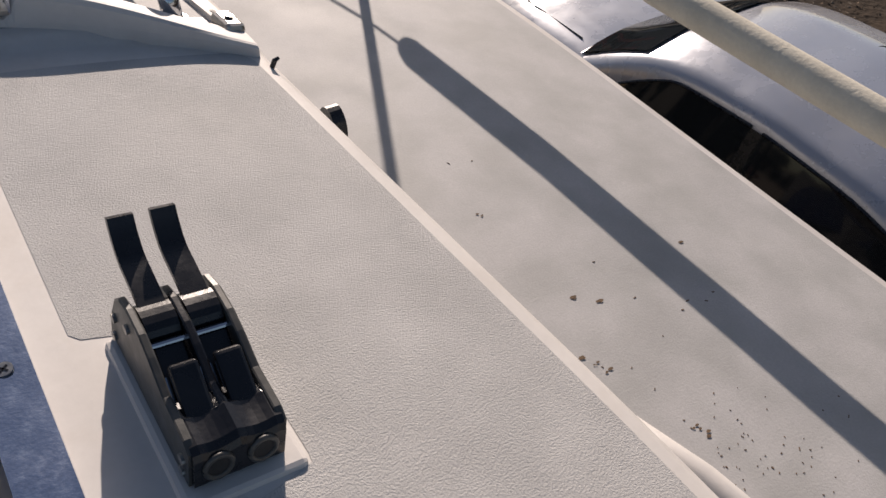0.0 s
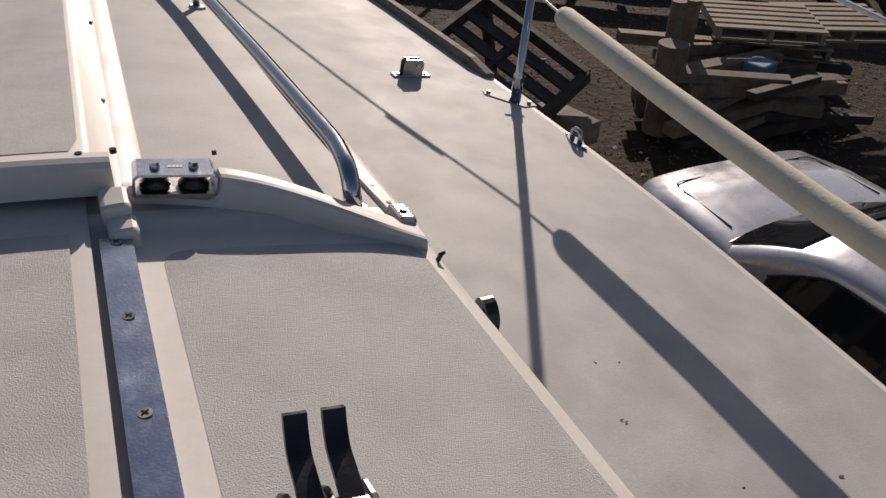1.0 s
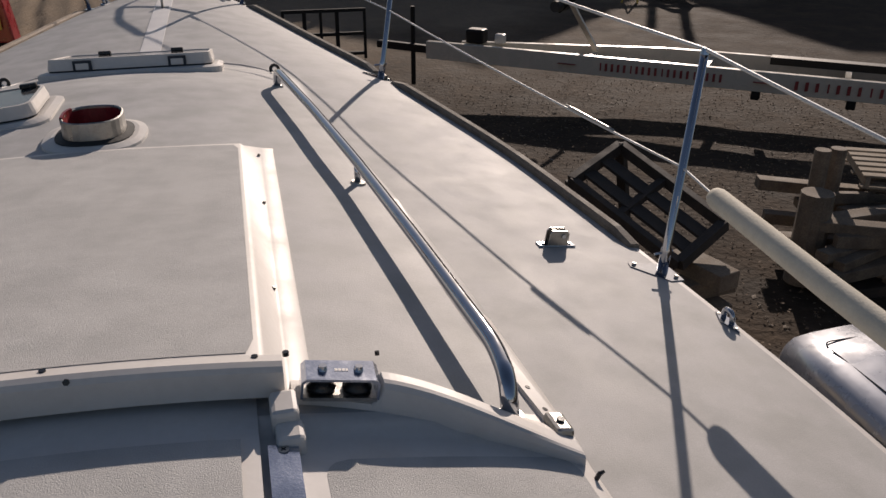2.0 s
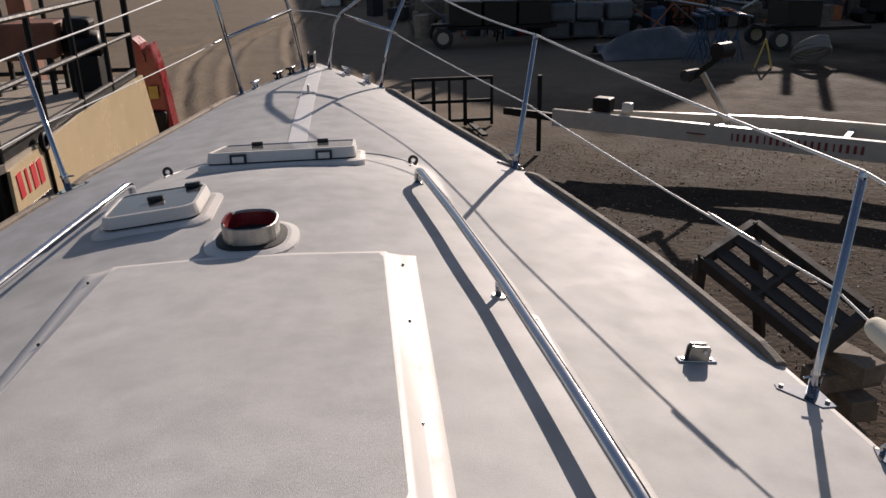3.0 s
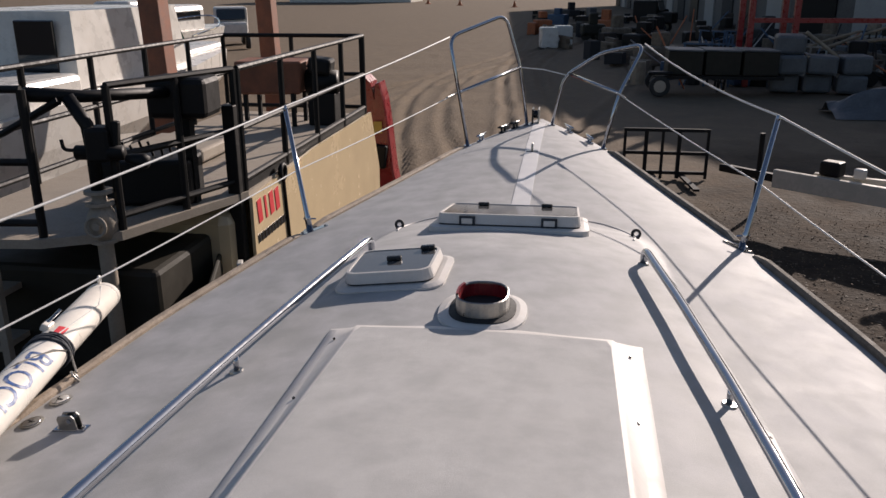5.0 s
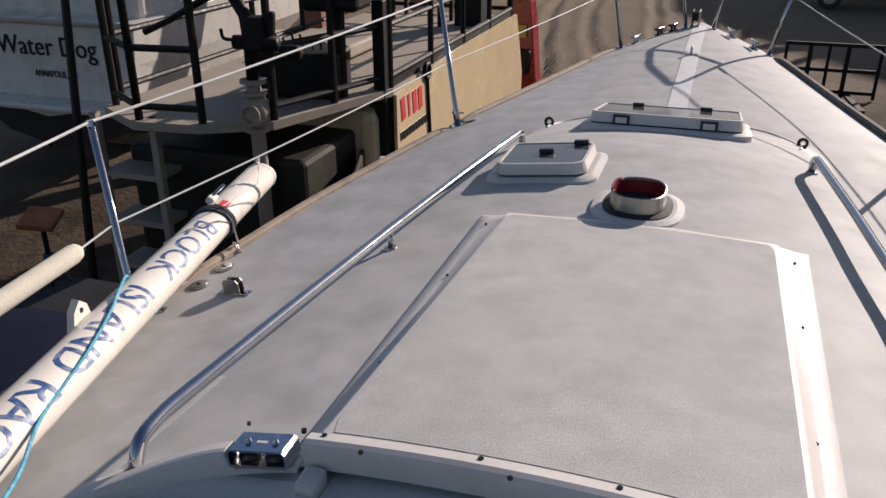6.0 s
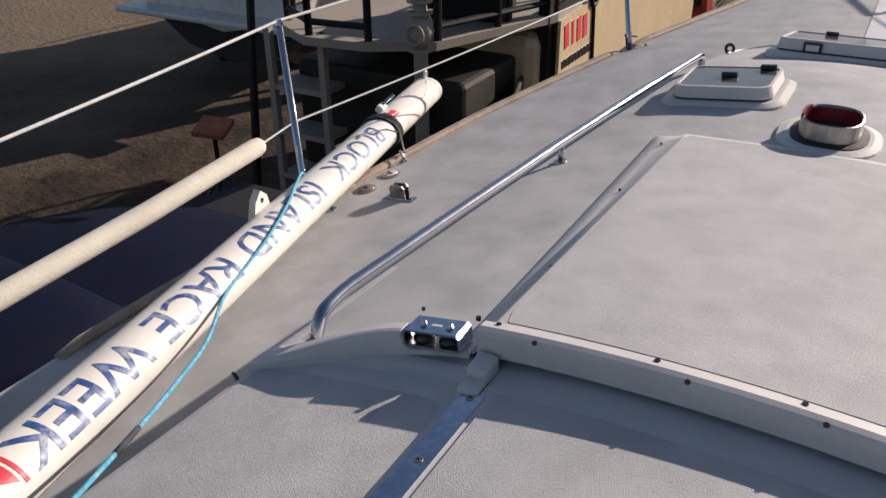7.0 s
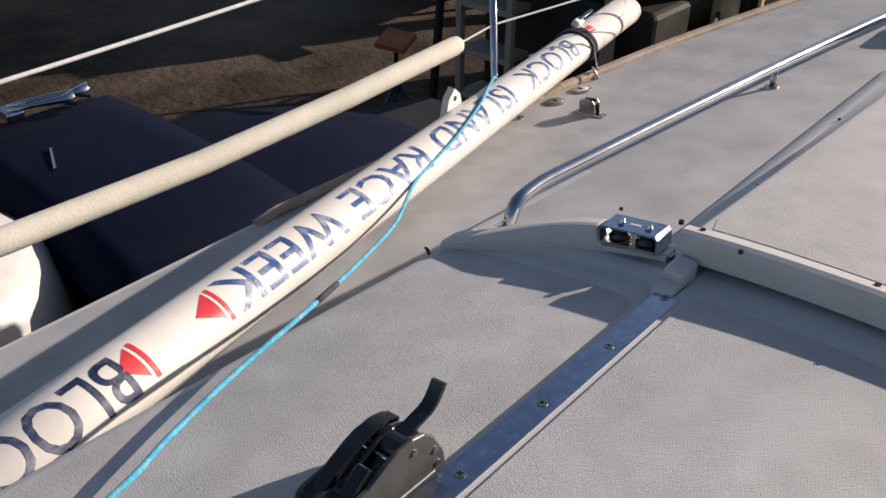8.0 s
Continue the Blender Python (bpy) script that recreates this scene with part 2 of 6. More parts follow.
def ring_of(at, axis, R, r, bm=None, seg=20):
    m = Vector(axis).to_track_quat("Z", "Y").to_matrix()
    pts = [Vector(at) + m @ Vector((R * math.cos(2 * math.pi * k / seg), R * math.sin(2 * math.pi * k / seg), 0)) for k in range(seg + 1)]
    return rod(pts, r, 8, bm, caps=False)


def disc(at, axis, r, h, seg=20, bm=None, r2=None):
    a = Vector(at)
    return rod([a, a + Vector(axis).normalized() * h], [r, r2 or r], seg, bm)


def sheet(f, us, vs, bm=None, rule=None):
    """An open surface f(u, v) over two rows of numbers; rule gives each face's material slot."""
    b = bmesh.new()
    g = [[b.verts.new(f(u, v)) for v in vs] for u in us]
    for i in range(len(us) - 1):
        for j in range(len(vs) - 1):
            fc = b.faces.new((g[i][j], g[i + 1][j], g[i + 1][j + 1], g[i][j + 1]))
            if rule:
                fc.material_index = rule((us[i] + us[i + 1]) / 2, (vs[j] + vs[j + 1]) / 2)
    return merge(bm, b)


def lerp(tab, y):
    for (a, p), (c, q) in zip(tab, tab[1:]):
        if y <= c:
            t = max(0.0, (y - a) / (c - a))
            return p + (q - p) * t
    return tab[-1][1]


def smooth_tab(tab, y, w=0.18):
    return sum(lerp(tab, y + d * w) * k for d, k in ((-1, 1), (-0.5, 2), (0, 3), (0.5, 2), (1, 1))) / 9


def step(a, c, v):
    t = min(1.0, max(0.0, (v - a) / (c - a)))
    return t * t * (3 - 2 * t)


# ---- the sailing yacht's deck ----
HALF = [(-6.0, 1.40), (-3.5, 1.50), (-2.0, 1.535), (-1.0, 1.54), (-0.6, 1.52), (-0.16, 1.48), (0.66, 1.36), (1.15, 1.21), (1.65, 1.05), (2.4, 0.80), (3.38, 0.49), (4.0, 0.2), (4.3, 0.04)]
EDGE_Z = [(-6.0, -0.05), (-2.0, -0.115), (-0.3, -0.095), (0.66, -0.05), (1.64, 0.045), (3.38, 0.145), (4.3, 0.19)]
CROWN = [(-6.0, 0.13), (1.5, 0.13), (2.8, 0.1), (4.3, 0.01)]
CABIN_E = [(-6.0, 0.83), (-2.0, 0.795), (-1.3, 0.765), (-0.72, 0.74), (-0.2, 0.70), (0.8, 0.575), (1.35, 0.515), (1.5, 0.46), (1.62, 0.38), (1.75, 0.28), (4.3, 0.02)]
CABIN_Z = [(-6.0, 0.40), (-1.3, 0.322), (0.0, 0.288), (0.8, 0.283), (1.18, 0.236), (1.62, 0.165), (4.3, 0.16)]
STEP_Y = -1.235


def half(y):
    return smooth_tab(HALF, y, 0.25) if y < 3.5 else lerp(HALF, y)


def deck_only(x, y):
    w = max(half(y), 0.02)
    return smooth_tab(EDGE_Z, y, 0.3) + smooth_tab(CROWN, y, 0.3) * (1 - min(1, (x / w) ** 2))


def cabin_edge(y):
    return min(smooth_tab(CABIN_E, y, 0.1), half(y) * 0.7)


def aft_step(x, y):
    """The cabin top aft of the coaming lies lower."""
    return 0.012 * (1 - step(STEP_Y - 0.012 - 0.25 * max(0, abs(x) - 0.4) ** 2, STEP_Y - 0.25 * max(0, abs(x) - 0.4) ** 2, y))


def deck_z(x, y):
    d = deck_only(x, y)
    e = cabin_edge(y)
    c = smooth_tab(CABIN_Z, y, 0.15) - 0.08 * (x / 0.7) ** 2 - aft_step(x, y)
    sw = lerp([(-6, 0.10), (-1.2, 0.11), (-0.5, 0.11), (0.0, 0.10), (0.8, 0.09), (1.3, 0.12), (1.7, 0.2), (4, 0.2)], y)
    k = 1 - step(e, e + sw, abs(x))
    k *= 1 - step(1.42, 1.78, y)
    return d + max(0, c - d) * k


def deck_at(u, y):
    """u from -1 to 1 across the boat, with many rows at the cabin's edge."""
    e, w, s = cabin_edge(y), half(y), (1 if u >= 0 else -1)
    a = abs(u)
    sw = min(0.14, (w - e) * 0.6)
    x = e * a / 0.5 if a < 0.5 else e + sw * (a - 0.5) / 0.2 if a < 0.7 else e + sw + (w - e - sw) * (a - 0.7) / 0.3
    return Vector((s * x, y, deck_z(x, y)))


def deck_rule(y, u):
    a = abs(u)
    if 0.483 < a < 0.57 and y < -1.25:
        return 1
    if 0.47 < a < 0.52 and y < 1.75:
        return 1 if y < -0.9 else 0
    if a > 0.992:
        return 1
    if y < STEP_Y + 0.012 and a < 0.5:
        return 1
    return 0


US = [k / 24 * 0.5 for k in range(24)] + [0.5 + 0.2 * k / 10 for k in range(10)] + [0.7 + 0.3 * k / 14 for k in range(14)] + [0.993, 1.0]
US = [-u for u in US[:0:-1]] + US
YS = [-6 + 0.25 * k for k in range(15)] + [-2.25 + 0.05 * k for k in range(18)] + [-1.35 + 0.012 * k for k in range(15)] + [-1.17 + 0.045 * k for k in range(60)]
YS = sorted(y for y in YS if y < 1.5) + [1.5 + 0.035 * k for k in range(10)] + [1.85 + 0.1 * k for k in range(24)] + [4.22, 4.3]
yacht = thing("sailing_yacht", (0, 0, GROUND), "white sailing yacht with worn grey deck, mast unstepped, standing ashore", "yacht")
part("deck", sheet(lambda y, u: deck_at(u, y), YS, US, rule=deck_rule), [M_DECK, M_WHITE], yacht, "worn grey painted deck with white edges", smooth=True)


def hull_ring(y):
    w, ze = half(y), smooth_tab(EDGE_Z, y, 0.3)
    d = 1.55 * max(0.05, 1 - max(0, (y + 1.0) / 5.5) ** 2.0) * (1 - max(0, (-y - 3) / 4.5))
    return [Vector((w * math.cos(t) ** 0.55 * (1 if q else -1), y - 0.9 * math.sin(t) * max(0, y) / 4, ze - 0.004 - d * math.sin(t))) for q, t in [(1, k * math.pi / 24) for k in range(12)] + [(0, (12 - k) * math.pi / 24 * 0.999) for k in range(13)]]


part("hull", rings([hull_ring(y) for y in (-6, -5, -4, -3, -2, -1, 0, 1, 2, 2.8, 3.4, 3.8, 4.1, 4.3)], closed=False), M_BOATWHITE, yacht, smooth=True)
TR = [v.copy() for v in hull_ring(-6)] + [deck_at(-1 + 0.1 * k, -6) for k in range(1, 20)]
part("transom", rings([TR, [v + Vector((0, -0.03, 0)) for v in TR]]), M_BOATWHITE, yacht, "white flat transom")
part("keel", box((0.25, 1.9, 1.45), (0, -1.2, -2.15), bevel=0.08), M_BOTTOM, yacht)


# ---- deck fittings ----
SIDES = ((1, "starboard"), (-1, "port"))


def on_deck(x, y, dz=0.0):
    return Vector((x, y, deck_z(x, y) + dz))


def deck_normal(x, y):
    e = 0.03
    dx, dy = deck_z(x + e, y) - deck_z(x - e, y), deck_z(x, y + e) - deck_z(x, y - e)
    return Vector((-dx / (2 * e), -dy / (2 * e), 1)).normalized()


def soft_line(pts, n=8):
    pts = [Vector(q) for q in pts]
    e = [pts[0] * 2 - pts[1]] + pts + [pts[-1] * 2 - pts[-2]]
    out = []
    for a, c, d, f in zip(e, e[1:], e[2:], e[3:]):
        for k in range(n):
            t = k / n
            out.append(0.5 * (2 * c + (d - a) * t + (2 * a - 5 * c + 4 * d - f) * t * t + (3 * c - a - 3 * d + f) * t ** 3))
    return out + [pts[-1]]


def deck_frame(x, y, turn=0):
    """A pose on the deck, its z along the deck's normal and its y ahead."""
    n = deck_normal(x, y)
    ax = Vector((0, 1, 0)).cross(n).normalized()
    ay = n.cross(ax)
    m = Matrix((ax, ay, n)).transposed().to_4x4()
    return Matrix.Translation(on_deck(x, y)) @ m @ pose(0, 0, 0, 0, 0, turn)


def patch(x0, x1, y0, y1, lift, corner=0.03, nx=14, ny=40, sx=1):
    """A thin raised panel that follows the deck, with rounded corners; x0, x1 are numbers or functions of y."""
    fx0 = x0 if callable(x0) else (lambda y: x0)
    fx1 = x1 if callable(x1) else (lambda y: x1)

    def f(v, u):
        y = y0 + (y1 - y0) * v
        d = min(y - y0, y1 - y)
        ins = corner - math.sqrt(max(0, corner ** 2 - (corner - d) ** 2)) if d < corner else 0
        a, c = fx0(y) + ins, fx1(y) - ins
        x = a + (c - a) * u
        return Vector((sx * x, y, deck_z(x, y) + lift))
    vs = [k / 40 * 0.12 for k in range(8)]
    vs = sorted(set([0, 0.004, 0.01, 0.02, 0.035, 0.05, 0.07, 0.93, 0.95, 0.965, 0.98, 0.99, 0.996, 1] + [k / ny for k in range(ny + 1)]))
    b = sheet(f, vs, [k / nx for k in range(nx + 1)])
    bmesh.ops.recalc_face_normals(b, faces=b.faces[:])
    ex = bmesh.ops.extrude_face_region(b, geom=b.faces[:])
    for v in ex["geom"]:
        if isinstance(v, bmesh.types.BMVert):
            v.co.z -= lift + 0.002
    return b


# grey anti-slip panels of the cabin top
for s, side in SIDES:
    part("nonskid_panel", patch((lambda y: 0.423 + 0.113 * (step(-1.945, -1.915, y) - step(-1.765, -1.73, y))) if s > 0 else (lambda y: 0.378 + 0.085 * (step(-1.99, -1.95, y) - step(-1.80, -1.76, y))), lambda y: cabin_edge(y) - 0.012, -2.6, -1.303, 0.0005, 0.03, ny=150, sx=s), M_NONSKID, yacht, "grey anti-slip panel")
    # raised plinth under the clutch
    b = box((0.090, 0.172, 0.010), (0, 0, 0), bevel=0.0045)
    b.transform(deck_frame(0.488 if s > 0 else -0.414, -1.833 if s > 0 else -1.845))
    part("plinth", b, M_WHITE, yacht, smooth=False)
    # moulded fillet where the cabin side meets the aft deck
    if s > 0:
        part("moulding", rod([on_deck(s * 0.93, -1.78, -0.006), on_deck(s * 0.97, -2.0, 0.0), on_deck(s * 1.0, -2.3, 0.0)], [0.004, 0.02, 0.028], 10), M_WHITE, yacht, smooth=True)
for s, side in SIDES:
    part("moulding", rod(soft_line([on_deck(s * 0.505, 1.28, -0.001), on_deck(s * 0.52, 1.40, -0.001), on_deck(s * 0.49, 1.52, -0.001), on_deck(s * 0.40, 1.60, -0.001), on_deck(s * 0.30, 1.63, -0.002)]), 0.006, 8), M_WHITE, yacht, "white moulded edge line", smooth=True)
part("stripe", patch(-0.045, 0.045, 1.70, 4.1, 0.003, 0.005), M_STRIPEW, yacht, "white stripe down the foredeck")


def ridge(s):
    rows = []
    for k in range(41):
        x = 0.395 + (0.765 - 0.395) * k / 40
        yc = -1.168 - 0.12 * max(0, (x - 0.40) / 0.36) ** 1.4
        h = (0.042 * (1 - step(0.52, 0.80, x)) + 0.004) * (0.25 + 0.75 * step(0.500, 0.516, x))
        z = smooth_tab(CABIN_Z, yc, 0.15) - 0.08 * (x / 0.7) ** 2
        prof = [(-0.030, -0.03), (-0.029, 0.2 * h), (-0.026, 0.8 * h), (-0.021, 0.96 * h), (-0.014, h), (0.004, h), (0.018, 0.7 * h), (0.032, 0.2 * h), (0.045, -0.03)]
        rows.append([Vector((s * x, yc + p, z + q)) for p, q in prof])
    return rings(rows)


for s, side in SIDES:
    part("coaming", ridge(s), M_WHITE, yacht, smooth=False)
    part("coaming_block", merge(box((0.036, 0.05, 0.05), (s * 0.382 if s > 0 else -0.352, -1.232, 0.304), (4, 0, 0), 0.007), box((0.036, 0.04, 0.036), (s * 0.386 if s > 0 else -0.352, -1.27, 0.294), (4, 0, 0), 0.007)), M_WHITE, yacht)
    for k, (x, y, r) in enumerate(((0.60, -1.222, 0.006), (0.52, -1.13, 0.0035))):
        part("plug", disc((s * x, y, deck_z(x, -1.19) + 0.016 + 0.02 * k), (0, 0.3, 1), r, 0.006, 10), M_BLACK, yacht)

# teak toe rails, broken at the stanchions
for s, side in SIDES:
    for y0, y1 in ((3.32, 1.72), (1.55, -0.12)) if s > 0 else ((3.36, 1.70), (1.58, -0.05), (-0.05, -1.2)):
        n = 18
        rows = []
        for k in range(n + 1):
            y = y0 + (y1 - y0) * k / n
            hh = 0.034 if s > 0 else 0.026
            if k in (0, n):
                hh *= 0.5
            w = half(y) - 0.012
            z = deck_z(w, y) - 0.004
            rows.append([Vector((s * (w + dx), y, z + dz)) for dx, dz in ((-0.02, 0), (-0.02, hh * 0.7), (-0.012, hh), (0.008, hh), (0.016, hh * 0.7), (0.016, 0))])
        part("toe_rail", rings(rows), M_TOE if s > 0 else M_TOE2, yacht, "weathered grey toe rail" if s > 0 else "bleached wooden toe rail")

# handrails
for s, side in SIDES:
    rail = thing("handrail", on_deck(s * 0.69, -1.21), "long polished stainless steel handrail along the cabin top", "handrail", "cabin handrails")
    top = [on_deck(s * x, y, 0.058) for x, y in ((0.698, -1.12), (0.672, -0.72), (0.632, -0.21), (0.575, 0.3), (0.512, 0.76))]
    line = [on_deck(s * 0.69, -1.225, 0.0)] + [on_deck(s * 0.692, -1.20, 0.05)] + top + [on_deck(s * 0.506, 0.80, 0.05), on_deck(s * 0.505, 0.805, 0.0)]
    part("tube", rod(bent(line, 0.07), 0.0135, 14), M_STEEL, rail, smooth=True)
    part("support", rod([on_deck(s * 0.632, -0.21, 0.0), on_deck(s * 0.632, -0.21, 0.05)], 0.008, 10), M_STEEL, rail, smooth=True)
    for x, y in ((0.69, -1.225), (0.632, -0.21), (0.505, 0.805)):
        part("foot", disc(on_deck(s * x, y, -0.004), deck_normal(s * x, y), 0.021, 0.009, 18, r2=0.018), M_DULL, rail, smooth=False)


# stanchions and their wires
def stanchion(base, top, s, tri):
    ob = thing("stanchion", base, "stainless steel lifeline stanchion on a bolted base plate", "stanchion", "lifeline stanchions")
    base, top = Vector(base), Vector(top)
    part("post", rod([base, base + (top - base) * 0.12, base + (top - base) * 0.13, top], [0.0155, 0.0155, 0.012, 0.0105], 14), M_STEEL, ob, smooth=True)
    part("cap", disc(top - Vector((0, 0, 0.012)), top - base, 0.0135, 0.016, 12, r2=0.010), M_STEEL, ob)
    n = deck_normal(base.x - s * 0.03, base.y)
    b = rings([[Vector((s * x, y, z)) for x, y in ((0.04, 0.05), (0.045, -0.045), (0.0, -0.055), (-0.085, 0.03), (-0.08, 0.055))] for z in (0, 0.005)])
    b.transform(Matrix.Translation(base - Vector((0, 0, 0.003)) - on_deck(base.x, base.y)) @ deck_frame(base.x, base.y))
    plate = part("base_plate", b, M_STEEL, ob)
    for x, y in ((0.025, 0.035), (0.028, -0.03), (-0.066, 0.042)):
        p = base + Vector((s * x, y, -s * 0.0 + 0.0)) + Vector((0, 0, -n.x / n.z * s * x))
        part("bolt", disc(p, n, 0.0065, 0.008, 8), M_DULL, plate)
    part("cross_bolt", rod([base + Vector((-0.03, 0.0, 0.06)), base + Vector((0.03, 0.01, 0.06))], 0.004, 8), M_STEEL, ob)
    return ob


ST1 = {s: (Vector((s * 1.022, 1.64, deck_z(1.022, 1.64))), Vector((s * 1.112, 1.64, 0.658))) for s, _ in SIDES}
ST2 = {s: (Vector((s * 1.462, -0.285, deck_z(1.455, -0.285))), Vector((s * 1.505, -0.285, 0.53))) for s, _ in SIDES}
ST3 = {s: (Vector((s * 1.50, -2.35, deck_z(1.50, -2.35))), Vector((s * 1.51, -2.35, 0.43))) for s, _ in SIDES}
for s, side in SIDES:
    for st in (ST1, ST2, ST3):
        stanchion(st[s][0], st[s][1], s, True)

# pulpit, in two halves, the starboard one bent down at the front
pul = thing("pulpit", (0, 3.6, 0.2), "stainless steel bow pulpit in two halves, one bent", "pulpit")
PT = {-1: Vector((-0.60, 3.52, 0.86)), 1: Vector((0.69, 3.58, 0.82))}
part("rail_tube", rod(bent([(-0.455, 3.38, 0.15), PT[-1], (-0.26, 3.95, 0.99), (-0.15, 4.0, 0.62), (-0.09, 4.02, 0.19)], 0.09), 0.0125, 12), M_STEEL, pul, "bowed steel tube", smooth=True)
part("rail_tube", rod(bent([(0.445, 3.38, 0.15), (0.53, 3.44, 0.5), PT[1], (0.42, 3.85, 0.74), (0.17, 4.0, 0.56), (0.09, 4.02, 0.19)], 0.09), 0.0125, 12), M_STEEL, pul, "bent steel tube", smooth=True)
part("mid_rail", rod([(-0.53, 3.46, 0.5), (-0.15, 3.99, 0.62)], 0.011, 12), M_STEEL, pul, smooth=True)
part("mid_rail", rod([(0.54, 3.46, 0.51), (0.2, 3.99, 0.58)], 0.011, 12), M_STEEL, pul, smooth=True)
part("bow_wire", rod([(-0.15, 3.99, 0.62), (0.02, 4.05, 0.60), (0.18, 3.99, 0.57)], 0.004, 8), M_WIRE, pul)
for x, y in ((-0.455, 3.38), (0.445, 3.38), (-0.09, 4.02), (0.09, 4.02)):
    part("foot", disc(on_deck(x, y, -0.003), (0, 0, 1), 0.026, 0.01, 16), M_STEEL, pul)


def sag(a, c, d, n=14):
    a, c = Vector(a), Vector(c)
    return [a.lerp(c, k / n) - Vector((0, 0, d * 4 * (k / n) * (1 - k / n))) for k in range(n + 1)]


def mid(st, s, f=None):
    f = f or 0.50
    return st[s][0].lerp(st[s][1], f)


for s, side in SIDES:
    wire = thing("lifeline", ST1[s][1], "white coated upper lifeline wire between the stanchions", "lifeline", "lifelines")
    part("wire", rod(sag(PT[s], ST1[s][1], 0.035 if s > 0 else 0.01) + sag(ST1[s][1], ST2[s][1], 0.01)[1:] + sag(ST2[s][1], ST3[s][1], 0.015)[1:], 0.0048, 8), M_WIRE, wire, smooth=True)
    low = thing("lifeline", mid(ST1, s), "lower lifeline wire between the stanchions", "lifeline", "lifelines")
    pm = Vector((-0.535, 3.46, 0.50)) if s < 0 else Vector((0.515, 3.43, 0.52))
    part("wire", rod(sag(pm, mid(ST1, s), 0.008) + sag(mid(ST1, s), mid(ST2, s), 0.01)[1:] + [Vector(q) for q in ((s * 1.482, -0.44, 0.204), (s * 1.475, -1.35, 0.155), (s * 1.48, -2.3, 0.175))], 0.0034, 8), M_WIRE, low, smooth=True)
    d = (mid(ST1, s) - pm).normalized()
    part("turnbuckle", rod([pm + d * q for q in (0.03, 0.06, 0.1, 0.16, 0.19)], [0.004, 0.007, 0.008, 0.007, 0.004], 10), M_DULL, low, "steel turnbuckle", smooth=True)
    if s > 0:
        d = (mid(ST2, s) - mid(ST1, s)).normalized()
        p = mid(ST2, s) - d * 0.55
        part("turnbuckle", rod([p + d * q for q in (0, 0.03, 0.08, 0.22, 0.25)], [0.0035, 0.0045, 0.0045, 0.0045, 0.0035], 10), M_DULL, low, smooth=True)
    # padding sleeve on the lower wire aft of the second stanchion
    pts = [(s * 1.482, -0.44, 0.204), (s * 1.482, -0.452, 0.203), (s * 1.481, -0.47, 0.202), (s * 1.480, -0.9, 0.172), (s * 1.475, -1.35, 0.155), (s * 1.478, -1.81, 0.155), (s * 1.48, -2.3, 0.175)]
    solo("lifeline_cushion", rod(pts, [0.014, 0.024, 0.028, 0.0285, 0.0285, 0.0285, 0.0285], 18), M_FOAM, "cream foam cushion sleeve round the lower lifeline", "cushion", "lifeline cushions", smooth=True)


# chain plates, deck plates and fairlead
def chainplate(s):
    x, y = 1.205, -0.125
    p, n = on_deck(s * x, y), deck_normal(s * x, y)
    ob = thing("chainplate", p, "upright stainless chainplate bracket bolted to the deck", "chainplate", "chainplates")
    m = deck_frame(s * x, y, 4 * s)

    def place(b):
        b.transform(m)
        return b
    part("flange", place(box((0.115, 0.03, 0.006), (0, 0, 0.002), bevel=0.002)), M_STEEL, ob)
    for dx in (-0.042, 0.042):
        part("bolt", place(disc((dx, 0, 0.004), (0, 0, 1), 0.006, 0.004, 10)), M_DULL, ob)
    for dy in (-0.012, 0.012):
        prof = [(-0.03, 0), (0.03, 0), (0.03, 0.04), (0.022, 0.05), (-0.022, 0.05), (-0.03, 0.04)]
        part("cheek", place(rings([[Vector((px, dy + q, pz)) for px, pz in prof] for q in (-0.002, 0.002)])), M_DULL, ob)
    part("pin", place(rod([(0.012, -0.018, 0.034), (0.012, 0.018, 0.034)], 0.007, 12)), M_STEEL, ob)
    part("web", place(box((0.012, 0.022, 0.044), (-0.014, 0, 0.024))), M_DULL, ob)


for s, side in SIDES:
    chainplate(s)
for x, y in ((-1.362, 0.06), (-1.372, -0.075)):
    p, n = on_deck(x, y), deck_normal(x, y)
    ob = thing("deck_filler", p, "round stainless steel deck filler cap", "filler cap", "deck fillers")
    part("rim", disc(p, n, 0.036, 0.005, 28), M_DULL, ob)
    part("cap", disc(p + n * 0.003, n, 0.027, 0.004, 24), M_STEEL, ob)
    part("slot", beam(p + n * 0.0085 + Vector((-0.012, 0.004, 0)), p + n * 0.0085 + Vector((0.012, -0.004, 0)), 0.005, 0.002), M_BLACK, ob)
p = on_deck(1.495, -0.565)
fl = thing("fairlead", p, "small chrome fairlead on a diamond base plate", "fairlead")
b = rings([[p + Vector((x, y, z - x * 0.12)) for x, y in ((0, 0.055), (0.02, 0), (0, -0.055), (-0.02, 0))] for z in (-0.003, 0.006)])
part("base_plate", b, M_STEEL, fl)
part("eye", rod(bent([p + Vector((0, 0.018, 0)), p + Vector((0, 0.018, 0.035)), p + Vector((0, -0.018, 0.035)), p + Vector((0, -0.018, 0))], 0.015), 0.007, 10), M_STEEL, fl, smooth=True)
for q in (-0.04, 0.04):
    part("bolt", disc(p + Vector((0, q, 0.004)), (0, 0, 1), 0.004, 0.004, 8), M_DULL, fl)

